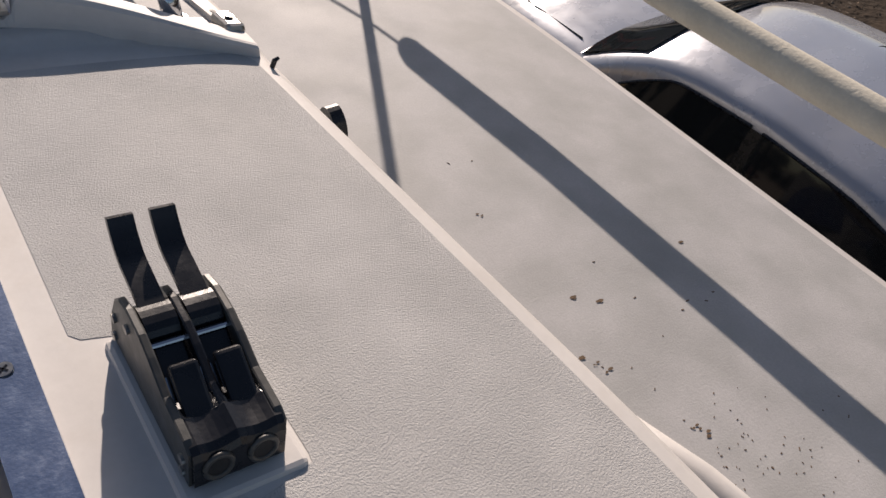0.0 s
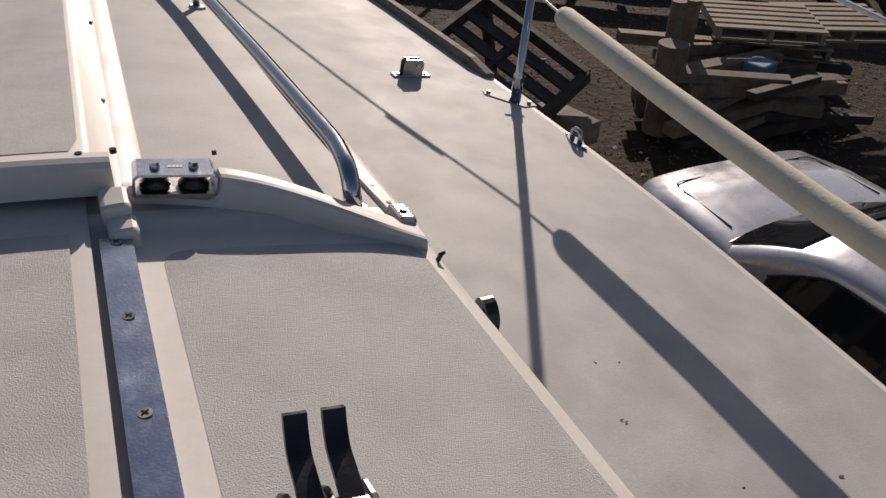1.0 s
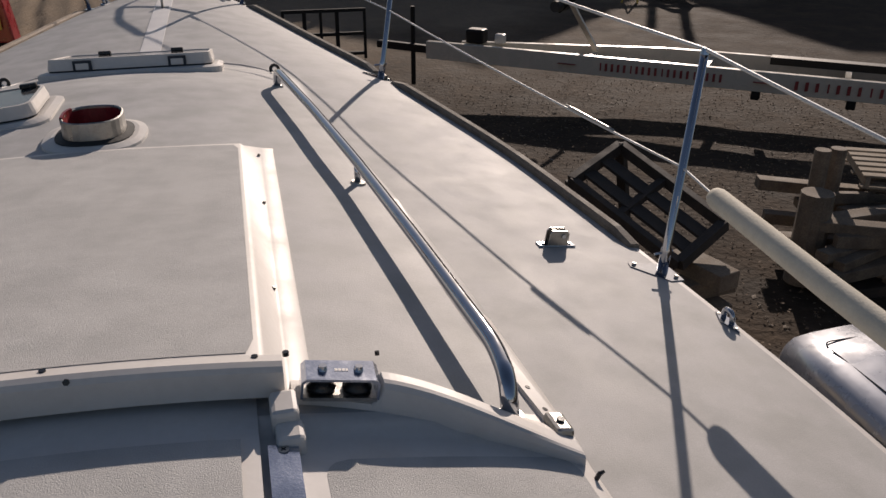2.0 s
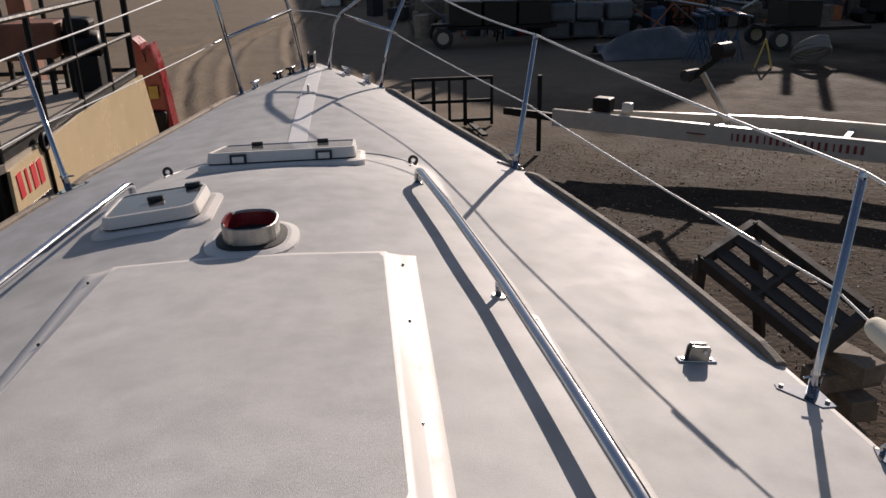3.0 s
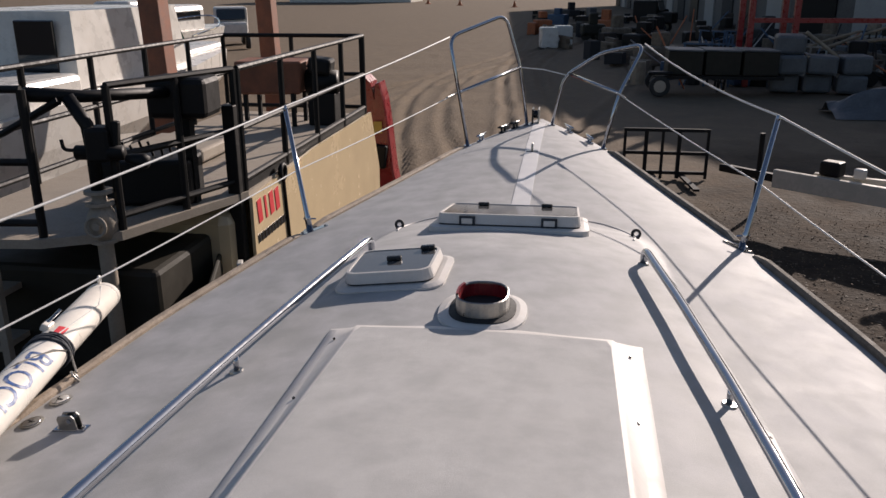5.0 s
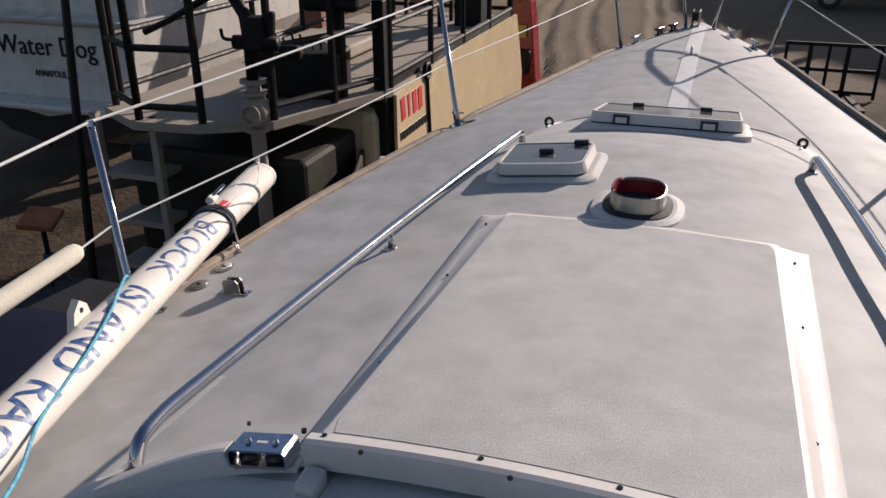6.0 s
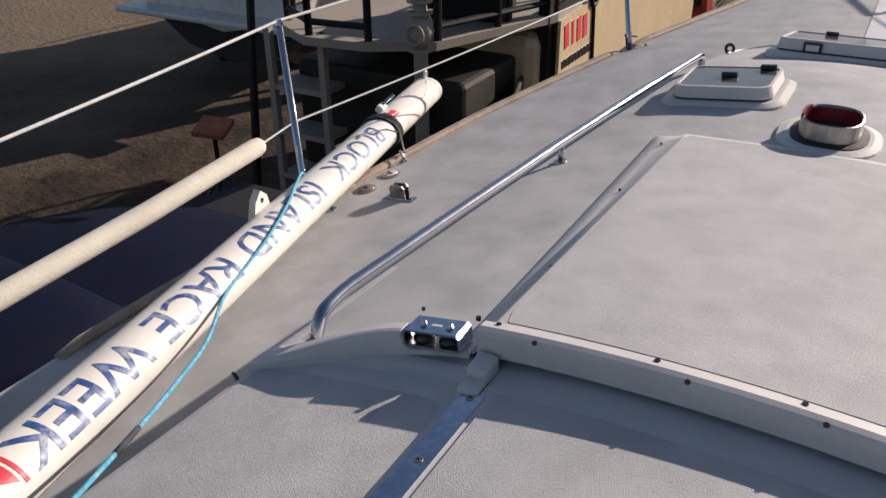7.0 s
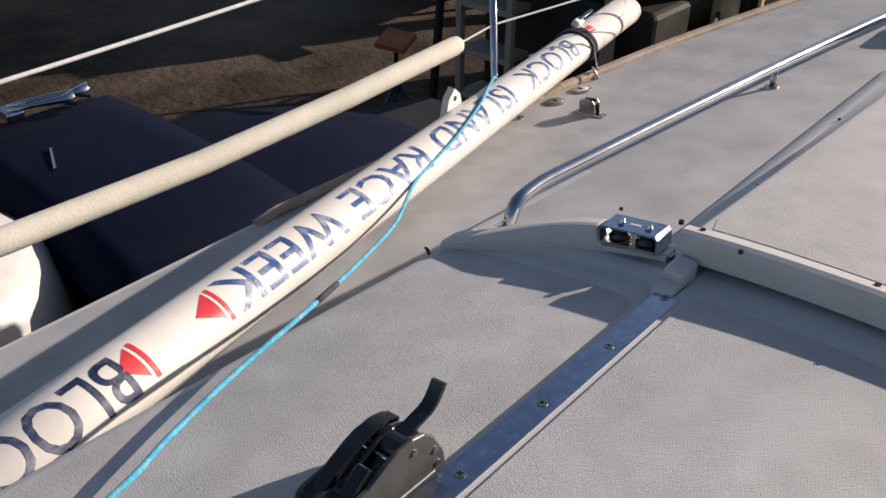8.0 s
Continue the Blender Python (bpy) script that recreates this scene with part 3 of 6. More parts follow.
# perforated track along the starboard cabin side, with an end stop
trk = thing("genoa_track", (0.78, -0.6, 0.15), "perforated light alloy genoa track along the cabin edge", "track")
rows, holes = [], []
for k in range(33):
    y = -0.31 - 0.93 * k / 32
    x = 0.699 + 0.047 * (max(0, -0.35 - y) / 0.88) ** 1.8
    p = on_deck(x, y, -0.004)
    t, n = Vector((-0.06, 1, 0)).normalized(), deck_normal(x, y)
    sd_ = t.cross(n)
    rows.append([p + sd_ * a + n * h for a, h in ((-0.012, -0.008), (-0.012, 0.009), (0.012, 0.009), (0.012, -0.008))])
    if k % 2:
        holes.append(disc(p + n * 0.0088, n, 0.0042, 0.001, 10))
part("rail", rings(rows), M_WHITE, trk, "off-white painted track")
for h_ in holes:
    part("hole", h_, M_BLACK, trk)
p = on_deck(0.752, -1.252, 0.006)
part("end_stop", box((0.030, 0.05, 0.018), p, (0, 12, 3), 0.007), M_DULL, trk, "dull alloy end stop")
part("screw", disc(p + Vector((0.002, 0.0, 0.008)), (0.2, 0, 1), 0.006, 0.004, 12), M_BLACK, trk)
# turning block and screw heads on the cabin sides
for s, side in SIDES:
    if s > 0:
        p = Vector((0.868, -1.315, 0.062))
        bl = thing("turning_block", on_deck(0.86, -1.315), "black turning block with a steel sheave on the cabin side", "block")
        b = rings([[p + Vector((q, math.cos(a) * 0.026, math.sin(a) * 0.034 + 0.004)) for a in [k * math.pi / 10 for k in range(20)]] for q in (-0.01, 0.01)])
        part("shell", b, M_BLACK, bl)
        part("sheave", disc(p + Vector((-0.014, 0, 0.008)), (1, 0, 0), 0.014, 0.005, 18), M_STEEL, bl)
        part("pin", disc(p + Vector((-0.017, 0, 0.008)), (1, 0, 0), 0.005, 0.005, 10), M_BLACK, bl)
        part("strap", box((0.014, 0.02, 0.09), p + Vector((-0.012, -0.005, -0.05)), (0, 10, 0), 0.003), M_BLACK, bl)
    solo("stud", rod([on_deck(s * 0.768, -1.345, -0.004), on_deck(s * 0.768, -1.345, 0.004) + Vector((s * 0.006, 0, 0.004)), on_deck(s * 0.768, -1.345, 0.004) + Vector((s * 0.012, 0, 0.006))], [0.0035, 0.0035, 0.002], 10), M_BLACK, "small black stud at the cabin edge", "stud", "cabin studs")


# rope organisers beside the sea hood
def organiser(s):
    p = Vector((s * 0.457, -1.188, 0.302))
    ob = thing("rope_organiser", p, "polished steel rope organiser box with two sheaves", "organiser", "rope organisers")
    m = Matrix.Translation(p) @ pose(0, 0, 0, -3, s * 7.5, -s * 4)

    def place(b):
        b.transform(m)
        return b
    # cover bent down at both ends
    w, d, t, h = 0.052, 0.026, 0.0035, 0.03
    prof = [(-w, 0), (-w, h - 0.006), (-w + 0.006, h), (w - 0.006, h), (w, h - 0.006), (w, 0), (w - t, 0), (w - t, h - 0.008), (w - 0.008, h - t), (-w + 0.008, h - t), (-w + t, h - 0.008), (-w + t, 0)]
    part("cover", place(rings([[Vector((x, y, z)) for x, z in prof] for y in (-d, d)])), M_STRIP, ob)
    part("base", place(box((2 * w - 0.006, 2 * d, 0.005), (0, 0, 0.0))), M_DULL, ob)
    for x in (-0.024, 0.024):
        part("sheave", place(rod([(x, 0, 0.003), (x, 0, 0.008), (x, 0, 0.014), (x, 0, 0.02), (x, 0, 0.026)], [0.02, 0.02, 0.013, 0.02, 0.02], 20)), M_BLACK, ob, smooth=True)
        part("bolt", place(disc((x, 0, h - 0.001), (0, 0, 1), 0.007, 0.008, 12, r2=0.0055)), M_STEEL, ob)
    for q, (a, c) in enumerate(((-0.008, -0.004), (-0.003, 0.001), (0.002, 0.006), (0.007, 0.010))):
        part("stamp", place(box((c - a, 0.006, 0.0006), ((a + c) / 2, 0, h + 0.0004))), M_WHITE, ob)


for s, side in SIDES:
    organiser(s)


# ---- sea hood, sliding hatch and runners ----
hd = thing("sea_hood", (0, -0.6, 0.29), "grey and white moulded sea hood over the companionway hatch", "sea hood")


def hood_row(y, x_list, lift=0.0):
    f = (y + 1.19) / 1.20
    zt = 0.352 + (0.282 - 0.352) * f
    w = 0.386 + 0.016 * f
    out = []
    for u in x_list:
        x = w * u
        out.append(Vector((x, y, zt + (0.03 - 0.018 * f) - (0.024 - 0.013 * f) * (x / 0.4) ** 2 + lift)))
    return out, w, zt


def hood_ring(y):
    """Crowned top to x 0.357, a sloped side, then a flat flange on the deck."""
    w = 0.386 + 0.016 * (y + 1.19) / 1.20
    up, _, zt = hood_row(y, [0.357 / w * k / 10 for k in range(-10, 11)])
    base = lambda x: deck_z(x, y) - 0.004
    foot_z = min(base(w + 0.004) + 0.012, up[0].z - 0.006)
    out = [Vector((-w - 0.040, y, base(w + 0.040) + 0.002)), Vector((-w - 0.037, y, base(w + 0.037) + 0.009)), Vector((-w - 0.008, y, foot_z - 0.001)), Vector((-w - 0.002, y, foot_z + 0.001)), Vector((-0.366, y, up[0].z - 0.006)), Vector((-0.361, y, up[0].z - 0.002))]
    out += up
    out += [Vector((-v.x, y, v.z)) for v in out[5::-1]]
    return out


ys = [-1.19 + 1.2 * k / 24 for k in range(25)]
rows = [hood_ring(y) for y in ys]
front = [Vector((v.x * 1.0, 0.03, max(deck_z(v.x, 0.03) + 0.002, v.z - 0.02))) for v in rows[-1]]
front2 = [Vector((v.x * 1.0, 0.045, deck_z(v.x, 0.045) - 0.004)) for v in rows[-1]]
shell = rings(rows + [front, front2], closed=False)
bmesh.ops.recalc_face_normals(shell, faces=shell.faces[:])
part("shell", shell, M_WHITE, hd, "white moulded hood shell", smooth=True)
# aft face, a thick curved lip
lip = []
for k in range(31):
    x = -0.378 + 0.764 * k / 30
    zt = 0.382 - 0.026 * (x / 0.4) ** 2
    lip.append([Vector((x, -1.192 + a, zt + c)) for a, c in ((0, -0.045), (-0.011, -0.045), (-0.013, -0.006), (-0.009, 0.001), (0.0, 0.004), (0.02, 0.001), (0.02, -0.045))])
part("aft_lip", rings(lip), M_WHITE, hd, "white aft lip")
lid = []
for y in [-1.165 + 1.16 * k / 30 for k in range(31)]:
    d = min(y + 1.165, -0.005 - y)
    ins = 0.03 - math.sqrt(max(0, 0.03 ** 2 - (0.03 - d) ** 2)) if d < 0.03 else 0
    r, w, zt = hood_row(y, [(0.352 / (0.386 + 0.016 * (y + 1.19) / 1.2)) * u / 8 * (1 - ins) for u in range(-8, 9)], 0.001)
    lid.append(r)
part("nonskid_panel", rings(lid, closed=False), M_NONSKID, hd, "grey anti-slip panel", smooth=True)
for s in (-1, 1):
    for y in (-0.86, -0.43, -0.07):
        x = 0.386 + 0.016 * (y + 1.19) / 1.2
        part("screw", disc((s * x, y, deck_z(x, y) + 0.010), (s * 0.4, 0, 1), 0.0036, 0.005, 8), M_BLACK, hd)
    for x, y in ((0.352, -1.178), (0.392, -1.17), (0.10, -1.178)):
        part("screw", disc((s * x, y, 0.380 - 0.026 * (x / 0.4) ** 2), (0, 0, 1), 0.0045, 0.006, 8), M_BLACK, hd)
for x in (0.13, -0.28, -0.05):
    part("chip", disc((x, -1.201, 0.380 - 0.026 * (x / 0.4) ** 2), (0, -1, 0.4), 0.0045, 0.003, 6), M_BLACK, hd, "chipped dark spot")

sl = thing("sliding_hatch", (0, -1.9, 0.28), "grey anti-slip companionway hatch slid under its hood", "hatch")


def slide(y, x):
    return Vector((x + 0.008, y, 0.326 - 0.022 * (x / 0.33) ** 2 + 0.0166 * (-1.2 - y)))


part("lid", sheet(slide, [-2.9, -2.4, -1.9, -1.5, -1.18, -1.0], [-0.340 + 0.680 * k / 16 for k in range(17)]), M_WHITE, sl, "white hatch lid", smooth=True)
part("nonskid_panel", sheet(lambda y, x: slide(y, x) + Vector((0, 0, 0.004)), [-2.8, -2.2, -1.7, -1.4, -1.275], [-0.318 + 0.636 * k / 16 for k in range(17)]), M_NONSKID, sl, "grey anti-slip panel", smooth=True)
part("gap", box((0.66, 0.012, 0.012), (0, -1.2, 0.296)), M_BLACK, sl, "dark gap under the hood")
for s, side in SIDES:
    rn = thing("hatch_runner", (s * 0.372, -1.9, 0.29), "scratched flat stainless steel hatch runner with countersunk screws", "hatch runner", "hatch runners")
    x0, x1 = (0.357, 0.394) if s > 0 else (0.322, 0.360)
    rows = [[Vector((s * x, y, 0.322 - 0.08 * (x / 0.7) ** 2 - 0.01 + 0.0166 * (-1.3 - y) + dz)) for x, dz in ((x0, -0.02), (x0, 0.012), (x1, 0.012), (x1, -0.02))] for y in (-1.285, -1.6, -2.0, -2.9)]
    part("strip", rings(rows), M_STRIP, rn)
    for y in (-1.296, -1.448, -1.60, -1.755, -1.91):
        z = 0.322 - 0.08 * ((x0 + x1) / 1.4) ** 2 + 0.0020 + 0.0166 * (-1.3 - y)
        sc = part("screw", disc((s * (x0 + x1) / 2, y, z), (0, 0, 1), 0.0068, 0.0015, 14), M_DULL, rn)
        part("slot", merge(box((0.008, 0.0016, 0.0006), (s * (x0 + x1) / 2, y, z + 0.0017), (0, 0, 40)), box((0.008, 0.0016, 0.0006), (s * (x0 + x1) / 2, y, z + 0.0017), (0, 0, 130))), M_BLACK, sc)


# ---- hatches and mast collar ----
def hatch(x, y, w, d, h, hinges, label, turn=0, latches=()):
    p, n = on_deck(x, y), deck_normal(x, y)
    ob = thing("deck_hatch", p, label, "deck hatch", "deck hatches")
    m = deck_frame(x, y, turn)

    def place(b):
        b.transform(m)
        return b

    def rr(w, d, z, r, inset=0.0):
        out = []
        for cx, cy, a0 in ((1, 1, 0), (-1, 1, 90), (-1, -1, 180), (1, -1, 270)):
            for k in range(6):
                a = radians(a0 + 18 * k)
                out.append(Vector((cx * (w / 2 - r) + (r - inset) * math.cos(a) - 0 * inset, cy * (d / 2 - r) + (r - inset) * math.sin(a), z)))
        return out
    part("plinth", place(rings([rr(w + 0.07, d + 0.07, -0.02, 0.06), rr(w + 0.07, d + 0.07, 0.003, 0.06), rr(w + 0.03, d + 0.03, 0.010, 0.05)])), M_WHITE, ob)
    part("seal", place(rings([rr(w - 0.008, d - 0.008, 0.0, 0.04), rr(w - 0.008, d - 0.008, 0.018, 0.04)])), M_RUBBER, ob)
    part("frame", place(rings([rr(w, d, 0.016, 0.045), rr(w, d, 0.026, 0.045), rr(w - 0.012, d - 0.012, h, 0.04), rr(w - 0.030, d - 0.030, h + 0.001, 0.034), rr(w - 0.034, d - 0.034, h - 0.006, 0.034)], caps=False)), M_WHITE, ob, "off-white hatch frame")
    part("pane", place(rings([rr(w - 0.032, d - 0.032, h - 0.012, 0.034), rr(w - 0.032, d - 0.032, h - 0.002, 0.034)])), M_SMOKE, ob, "smoked acrylic pane")
    for hx, hy in hinges:
        part("hinge", place(box((0.05, 0.022, 0.016), (hx, hy, h + 0.006), bevel=0.004)), M_BLACK, ob)
    for hx in latches:
        lt = part("latch", place(box((0.066, 0.012, h * 0.72), (hx, -d / 2 - 0.004, h * 0.52), bevel=0.003)), M_LASH, ob, "dark latch recess")
        part("latch_plate", place(box((0.046, 0.010, h * 0.40), (hx, -d / 2 - 0.010, h * 0.5), bevel=0.002)), M_WHITE, lt)


hatch(-0.016, 1.405, 0.60, 0.46, 0.058, ((-0.14, 0.16), (0.15, 0.16)), "off-white foredeck hatch with smoked acrylic pane, closed", 0, (-0.17, 0.17))
hatch(-0.345, 0.50, 0.30, 0.27, 0.052, ((0.0, 0.0), (0.10, 0.10)), "small off-white deck hatch with smoked pane", 0)

mc = thing("mast_collar", on_deck(-0.02, 0.15), "open oval aluminium mast collar lined with red tape", "mast collar")


def oval(a, c, z, n=28, p=2.6):
    out = []
    for k in range(n):
        t = 2 * math.pi * k / n
        ct, st = math.cos(t), math.sin(t)
        out.append(Vector((-0.012 + 0.88 * a * abs(ct) ** (2 / p) * (1 if ct >= 0 else -1), 0.155 + 0.92 * c * abs(st) ** (2 / p) * (1 if st >= 0 else -1), z)))
    return out


z0 = deck_z(0, 0.16)
part("plinth", rings([oval(0.15, 0.165, z0 - 0.01), oval(0.148, 0.163, z0 + 0.006), oval(0.125, 0.14, z0 + 0.011)]), M_WHITE, mc, "white moulded plinth")
part("flange", rings([oval(0.112, 0.128, z0), oval(0.112, 0.128, z0 + 0.014), oval(0.092, 0.108, z0 + 0.018)]), M_RUBBER, mc, "dark rubber skirt")
part("wall", rings([oval(0.090, 0.106, z0), oval(0.087, 0.103, z0 + 0.062), oval(0.083, 0.099, z0 + 0.064), oval(0.080, 0.096, z0 + 0.06), oval(0.080, 0.096, z0 - 0.05)], caps=False), M_DULL, mc, "dull aluminium ring", smooth=False)
lin = oval(0.0795, 0.0955, z0)
part("lining", rings([[Vector((v.x, v.y, z)) for v in lin[2:20]] for z in (z0 + 0.0, z0 + 0.056)], closed=False), M_REDTAPE, mc, "dark red tape lining")
part("tape", rings([[Vector((-0.022 + (v.x + 0.022) * q, 0.158 + (v.y - 0.158) * q, z)) for v in oval(0.084, 0.1, z0)[11:16]] for q, z in ((0.945, z0 + 0.03), (0.945, z0 + 0.066), (1.06, z0 + 0.066), (1.07, z0 + 0.045))], closed=False), M_REDTAPE, mc, "folded red tape")
part("hole", rings([oval(0.079, 0.095, z0 + 0.0005), oval(0.079, 0.095, z0 + 0.0025)]), M_BLACK, mc, "dark mast opening")

for s, side in SIDES:
    p = on_deck(s * 0.528, 1.435)
    ob = thing("eye_strap", p, "small dark bullseye fairlead ring on the deck", "fairlead", "bullseye fairleads")
    part("ring", ring_of(p + Vector((0, 0, 0.018)), (0.15 * s, -1, 0.1), 0.017, 0.0065), M_RUBBER, ob, smooth=True)
    part("liner", ring_of(p + Vector((0, 0, 0.018)), (0.15 * s, -1, 0.1), 0.0115, 0.003), M_STEEL, ob, smooth=True)
    part("base", box((0.03, 0.022, 0.008), p + Vector((0, 0, 0.002)), bevel=0.002), M_BLACK, ob)

# bow fittings
rg = thing("deck_ring", on_deck(0, 2.95), "steel pad eye with ring on the foredeck stripe", "pad eye")
p = on_deck(0, 2.95)
part("plate", box((0.07, 0.045, 0.006), p + Vector((0, 0, 0.005)), bevel=0.002), M_DULL, rg)
part("eye", rod(bent([p + Vector((0, -0.02, 0)), p + Vector((0, -0.015, 0.05)), p + Vector((0, 0.015, 0.05)), p + Vector((0, 0.02, 0))], 0.015), 0.006, 8), M_DULL, rg, smooth=True)
rl = thing("bow_roller", on_deck(-0.03, 4.1), "black bow roller and stem fitting at the stem", "bow roller")
p = on_deck(-0.03, 4.1)
part("cheek", box((0.012, 0.14, 0.12), p + Vector((-0.022, 0, 0.05)), bevel=0.004), M_BLACK, rl)
part("cheek", box((0.012, 0.14, 0.12), p + Vector((0.022, 0, 0.05)), bevel=0.004), M_DULL, rl)
part("roller", rod([p + Vector((-0.02, 0.03, 0.06)), p + Vector((0.02, 0.03, 0.06))], 0.03, 14), M_BLACK, rl)


def cleat(x, y, turn, mat_, label, horned=True):
    p = on_deck(x, y)
    ob = thing("mooring_cleat", p, label, "cleat", "bow cleats")
    m = Matrix.Translation(p) @ pose(0, 0, 0, 0, 0, turn)
    b = box((0.03, 0.1, 0.012), (0, 0, 0.005), bevel=0.004)
    b.transform(m)
    part("base", b, mat_, ob)
    b = rod([(0, -0.085, 0.048), (0, -0.04, 0.042), (0, 0.04, 0.042), (0, 0.085, 0.048)], [0.006, 0.011, 0.011, 0.006], 10)
    b.transform(m)
    part("horn", b, mat_, ob, smooth=True)
    for q in (-0.025, 0.025):
        b = rod([(0, q, 0.0), (0, q, 0.042)], 0.009, 8)
        b.transform(m)
        part("leg", b, mat_, ob, smooth=True)


cleat(0.22, 3.82, 20, M_STEEL, "chrome mooring cleat on the starboard bow")
cleat(0.36, 3.50, 15, M_STEEL, "small chrome cleat beside the pulpit foot")
cleat(-0.375, 3.50, -15, M_STEEL, "small chrome cleat beside the port pulpit foot")
cleat(-0.25, 3.80, -20, M_BLACK, "black chock at the port bow rail")
cleat(-0.17, 3.93, -20, M_BLACK, "black chock near the stem")


# ---- rope clutches ----
def clutch(s):
    p, n = on_deck(s * 0.45, -1.905, 0.012), deck_normal(s * 0.45, -1.82)
    ob = thing("rope_clutch", p, "double black rope clutch with both levers raised" if s > 0 else "double black rope clutch with one lever raised", "rope clutch", "rope clutches")
    m = Matrix.Translation((0, 0, 0.006)) @ deck_frame(0.487 if s > 0 else -0.408, -1.903 if s > 0 else -1.905) @ Matrix.Diagonal((0.88, 0.90, 0.655, 1))

    def place(b):
        b.transform(m)
        return b
    def tall(b):
        b.transform(Matrix.Diagonal((1, 1, 1.55, 1)))
        return b
    prof = [(0.0, 0.0), (0.0, 0.050), (0.010, 0.058), (0.05, 0.064), (0.080, 0.082), (0.100, 0.091), (0.128, 0.094), (0.148, 0.088), (0.162, 0.070), (0.176, 0.03), (0.178, 0.0)]
    for k, x in enumerate((-0.036, 0.0, 0.036)):
        b = rings([[Vector((x + q * 0.0035, y * sc + 0.002, z * sc)) for y, z in prof] for q, sc in ((-1, 0.985), (-0.6, 1), (0.6, 1), (1, 0.985))])
        ch = part("cheek", place(b), M_CLUTCH if abs(x) > 0.01 else M_BLACK, ob, "grey alloy side cheek" if abs(x) > 0.01 else "")
        if abs(x) > 0.01:
            sg = 1 if x > 0 else -1
            for y, z in ((0.012, 0.012), (0.012, 0.03), (0.165, 0.012), (0.163, 0.042), (0.128, 0.068)):
                part("screw", place(disc((x + sg * 0.003, y, z), (sg, 0, 0), 0.005, 0.003, 12)), M_DULL, ch)
    # one cast aft housing, dished above each rope
    rows = []
    for y, zt in ((-0.003, 0.046), (0.0, 0.053), (0.006, 0.058), (0.03, 0.062), (0.05, 0.056), (0.06, 0.044)):
        rows.append([Vector((-0.037, y, 0.004))] + [Vector((-0.037 + 0.074 * k / 12, y, zt - 0.006 * abs(math.sin(math.pi * k / 6)) - (0.004 if k in (0, 12) else 0))) for k in range(13)] + [Vector((0.037, y, 0.004))])
    part("housing", place(rings(rows)), M_BLACK, ob, "black cast housing")
    for x in (-0.018, 0.018):
        # rope entry with a raised rim, coloured lighter for the light it catches
        part("rope_hole", place(tall(ring_of((x, -0.0035, 0.017), (0, 1, 0), 0.0108, 0.0024))), M_CLUTCH, ob, smooth=True)
        part("rope_bore", place(tall(disc((x, -0.0031, 0.017), (0, -1, 0), 0.0098, 0.0008, 16))), M_RUBBER, ob)
        part("lever_foot", place(box((0.023, 0.058, 0.010), (x, 0.046, 0.064), (40, 0, 0), 0.003)), M_BLACK, ob)
        # cam under the hump, lever and spring clips
        part("cam", place(rod([(x - 0.0135, 0.122, 0.074), (x + 0.0135, 0.122, 0.074)], 0.02, 18)), M_BLACK, ob, smooth=False)
        part("cam_plate", place(box((0.026, 0.052, 0.008), (x, 0.082, 0.058), (38, 0, 0), 0.002)), M_BLACK, ob)
        part("cam_pin", place(rod([(x - 0.015, 0.096, 0.077), (x + 0.015, 0.096, 0.077)], 0.0028, 8)), M_STEEL, ob)
        for q in (-0.013, 0.013):
            part("clip", place(beam((x + q, 0.046, 0.044), (x + q, 0.070, 0.066), 0.0022, 0.012, 0.0)), M_STEEL, ob)
        shut = s < 0 and x < 0
        path = bent([(x, 0.150, 0.090), (x, 0.120, 0.104), (x, 0.07, 0.086), (x, 0.03, 0.062), (x, 0.0, 0.03)], 0.03) if shut else bent([(x, 0.112, 0.082), (x, 0.152, 0.098), (x, 0.180, 0.106), (x, 0.196, 0.128), (x, 0.203, 0.142)], 0.02)
        rows = []
        for i, q in enumerate(path):
            t = (path[min(i + 1, len(path) - 1)] - path[max(0, i - 1)]).normalized()
            nn = Vector((1, 0, 0)).cross(t)
            rows.append([q + Vector((a, 0, 0)) + nn * c for a, c in ((-0.011, -0.0032), (0.011, -0.0032), (0.011, 0.0032), (-0.011, 0.0032))])
        part("lever", place(rings(rows)), M_BLACK, ob, "closed black lever" if shut else "raised black lever")
    part("base", place(box((0.076, 0.176, 0.008), (0, 0.09, 0.003), bevel=0.002)), M_BLACK, ob)


for s, side in SIDES:
    clutch(s)

# ---- the spar lashed along the port deck ----
SA, SB = Vector((-1.705, 0.88, -0.05)), Vector((-0.858, -2.35, 0.142))
spar = thing("spar", SA, "white painted spar with navy race lettering lashed along the port deck", "spar")
SD = (SB - SA).normalized()
SX = Vector((0, 0, 1)).cross(SD).normalized()
SX = -SX if SX.x < 0 else SX
SU = SD.cross(SX)
SU = -SU if SU.z < 0 else SU
RW, RH = 0.071, 0.059


def spar_at(l, a, k=1.0):
    """a in radians from the top, positive inboard."""
    return SA + SD * l + SX * (math.sin(a) * RW * k) + SU * (math.cos(a) * RH * k)


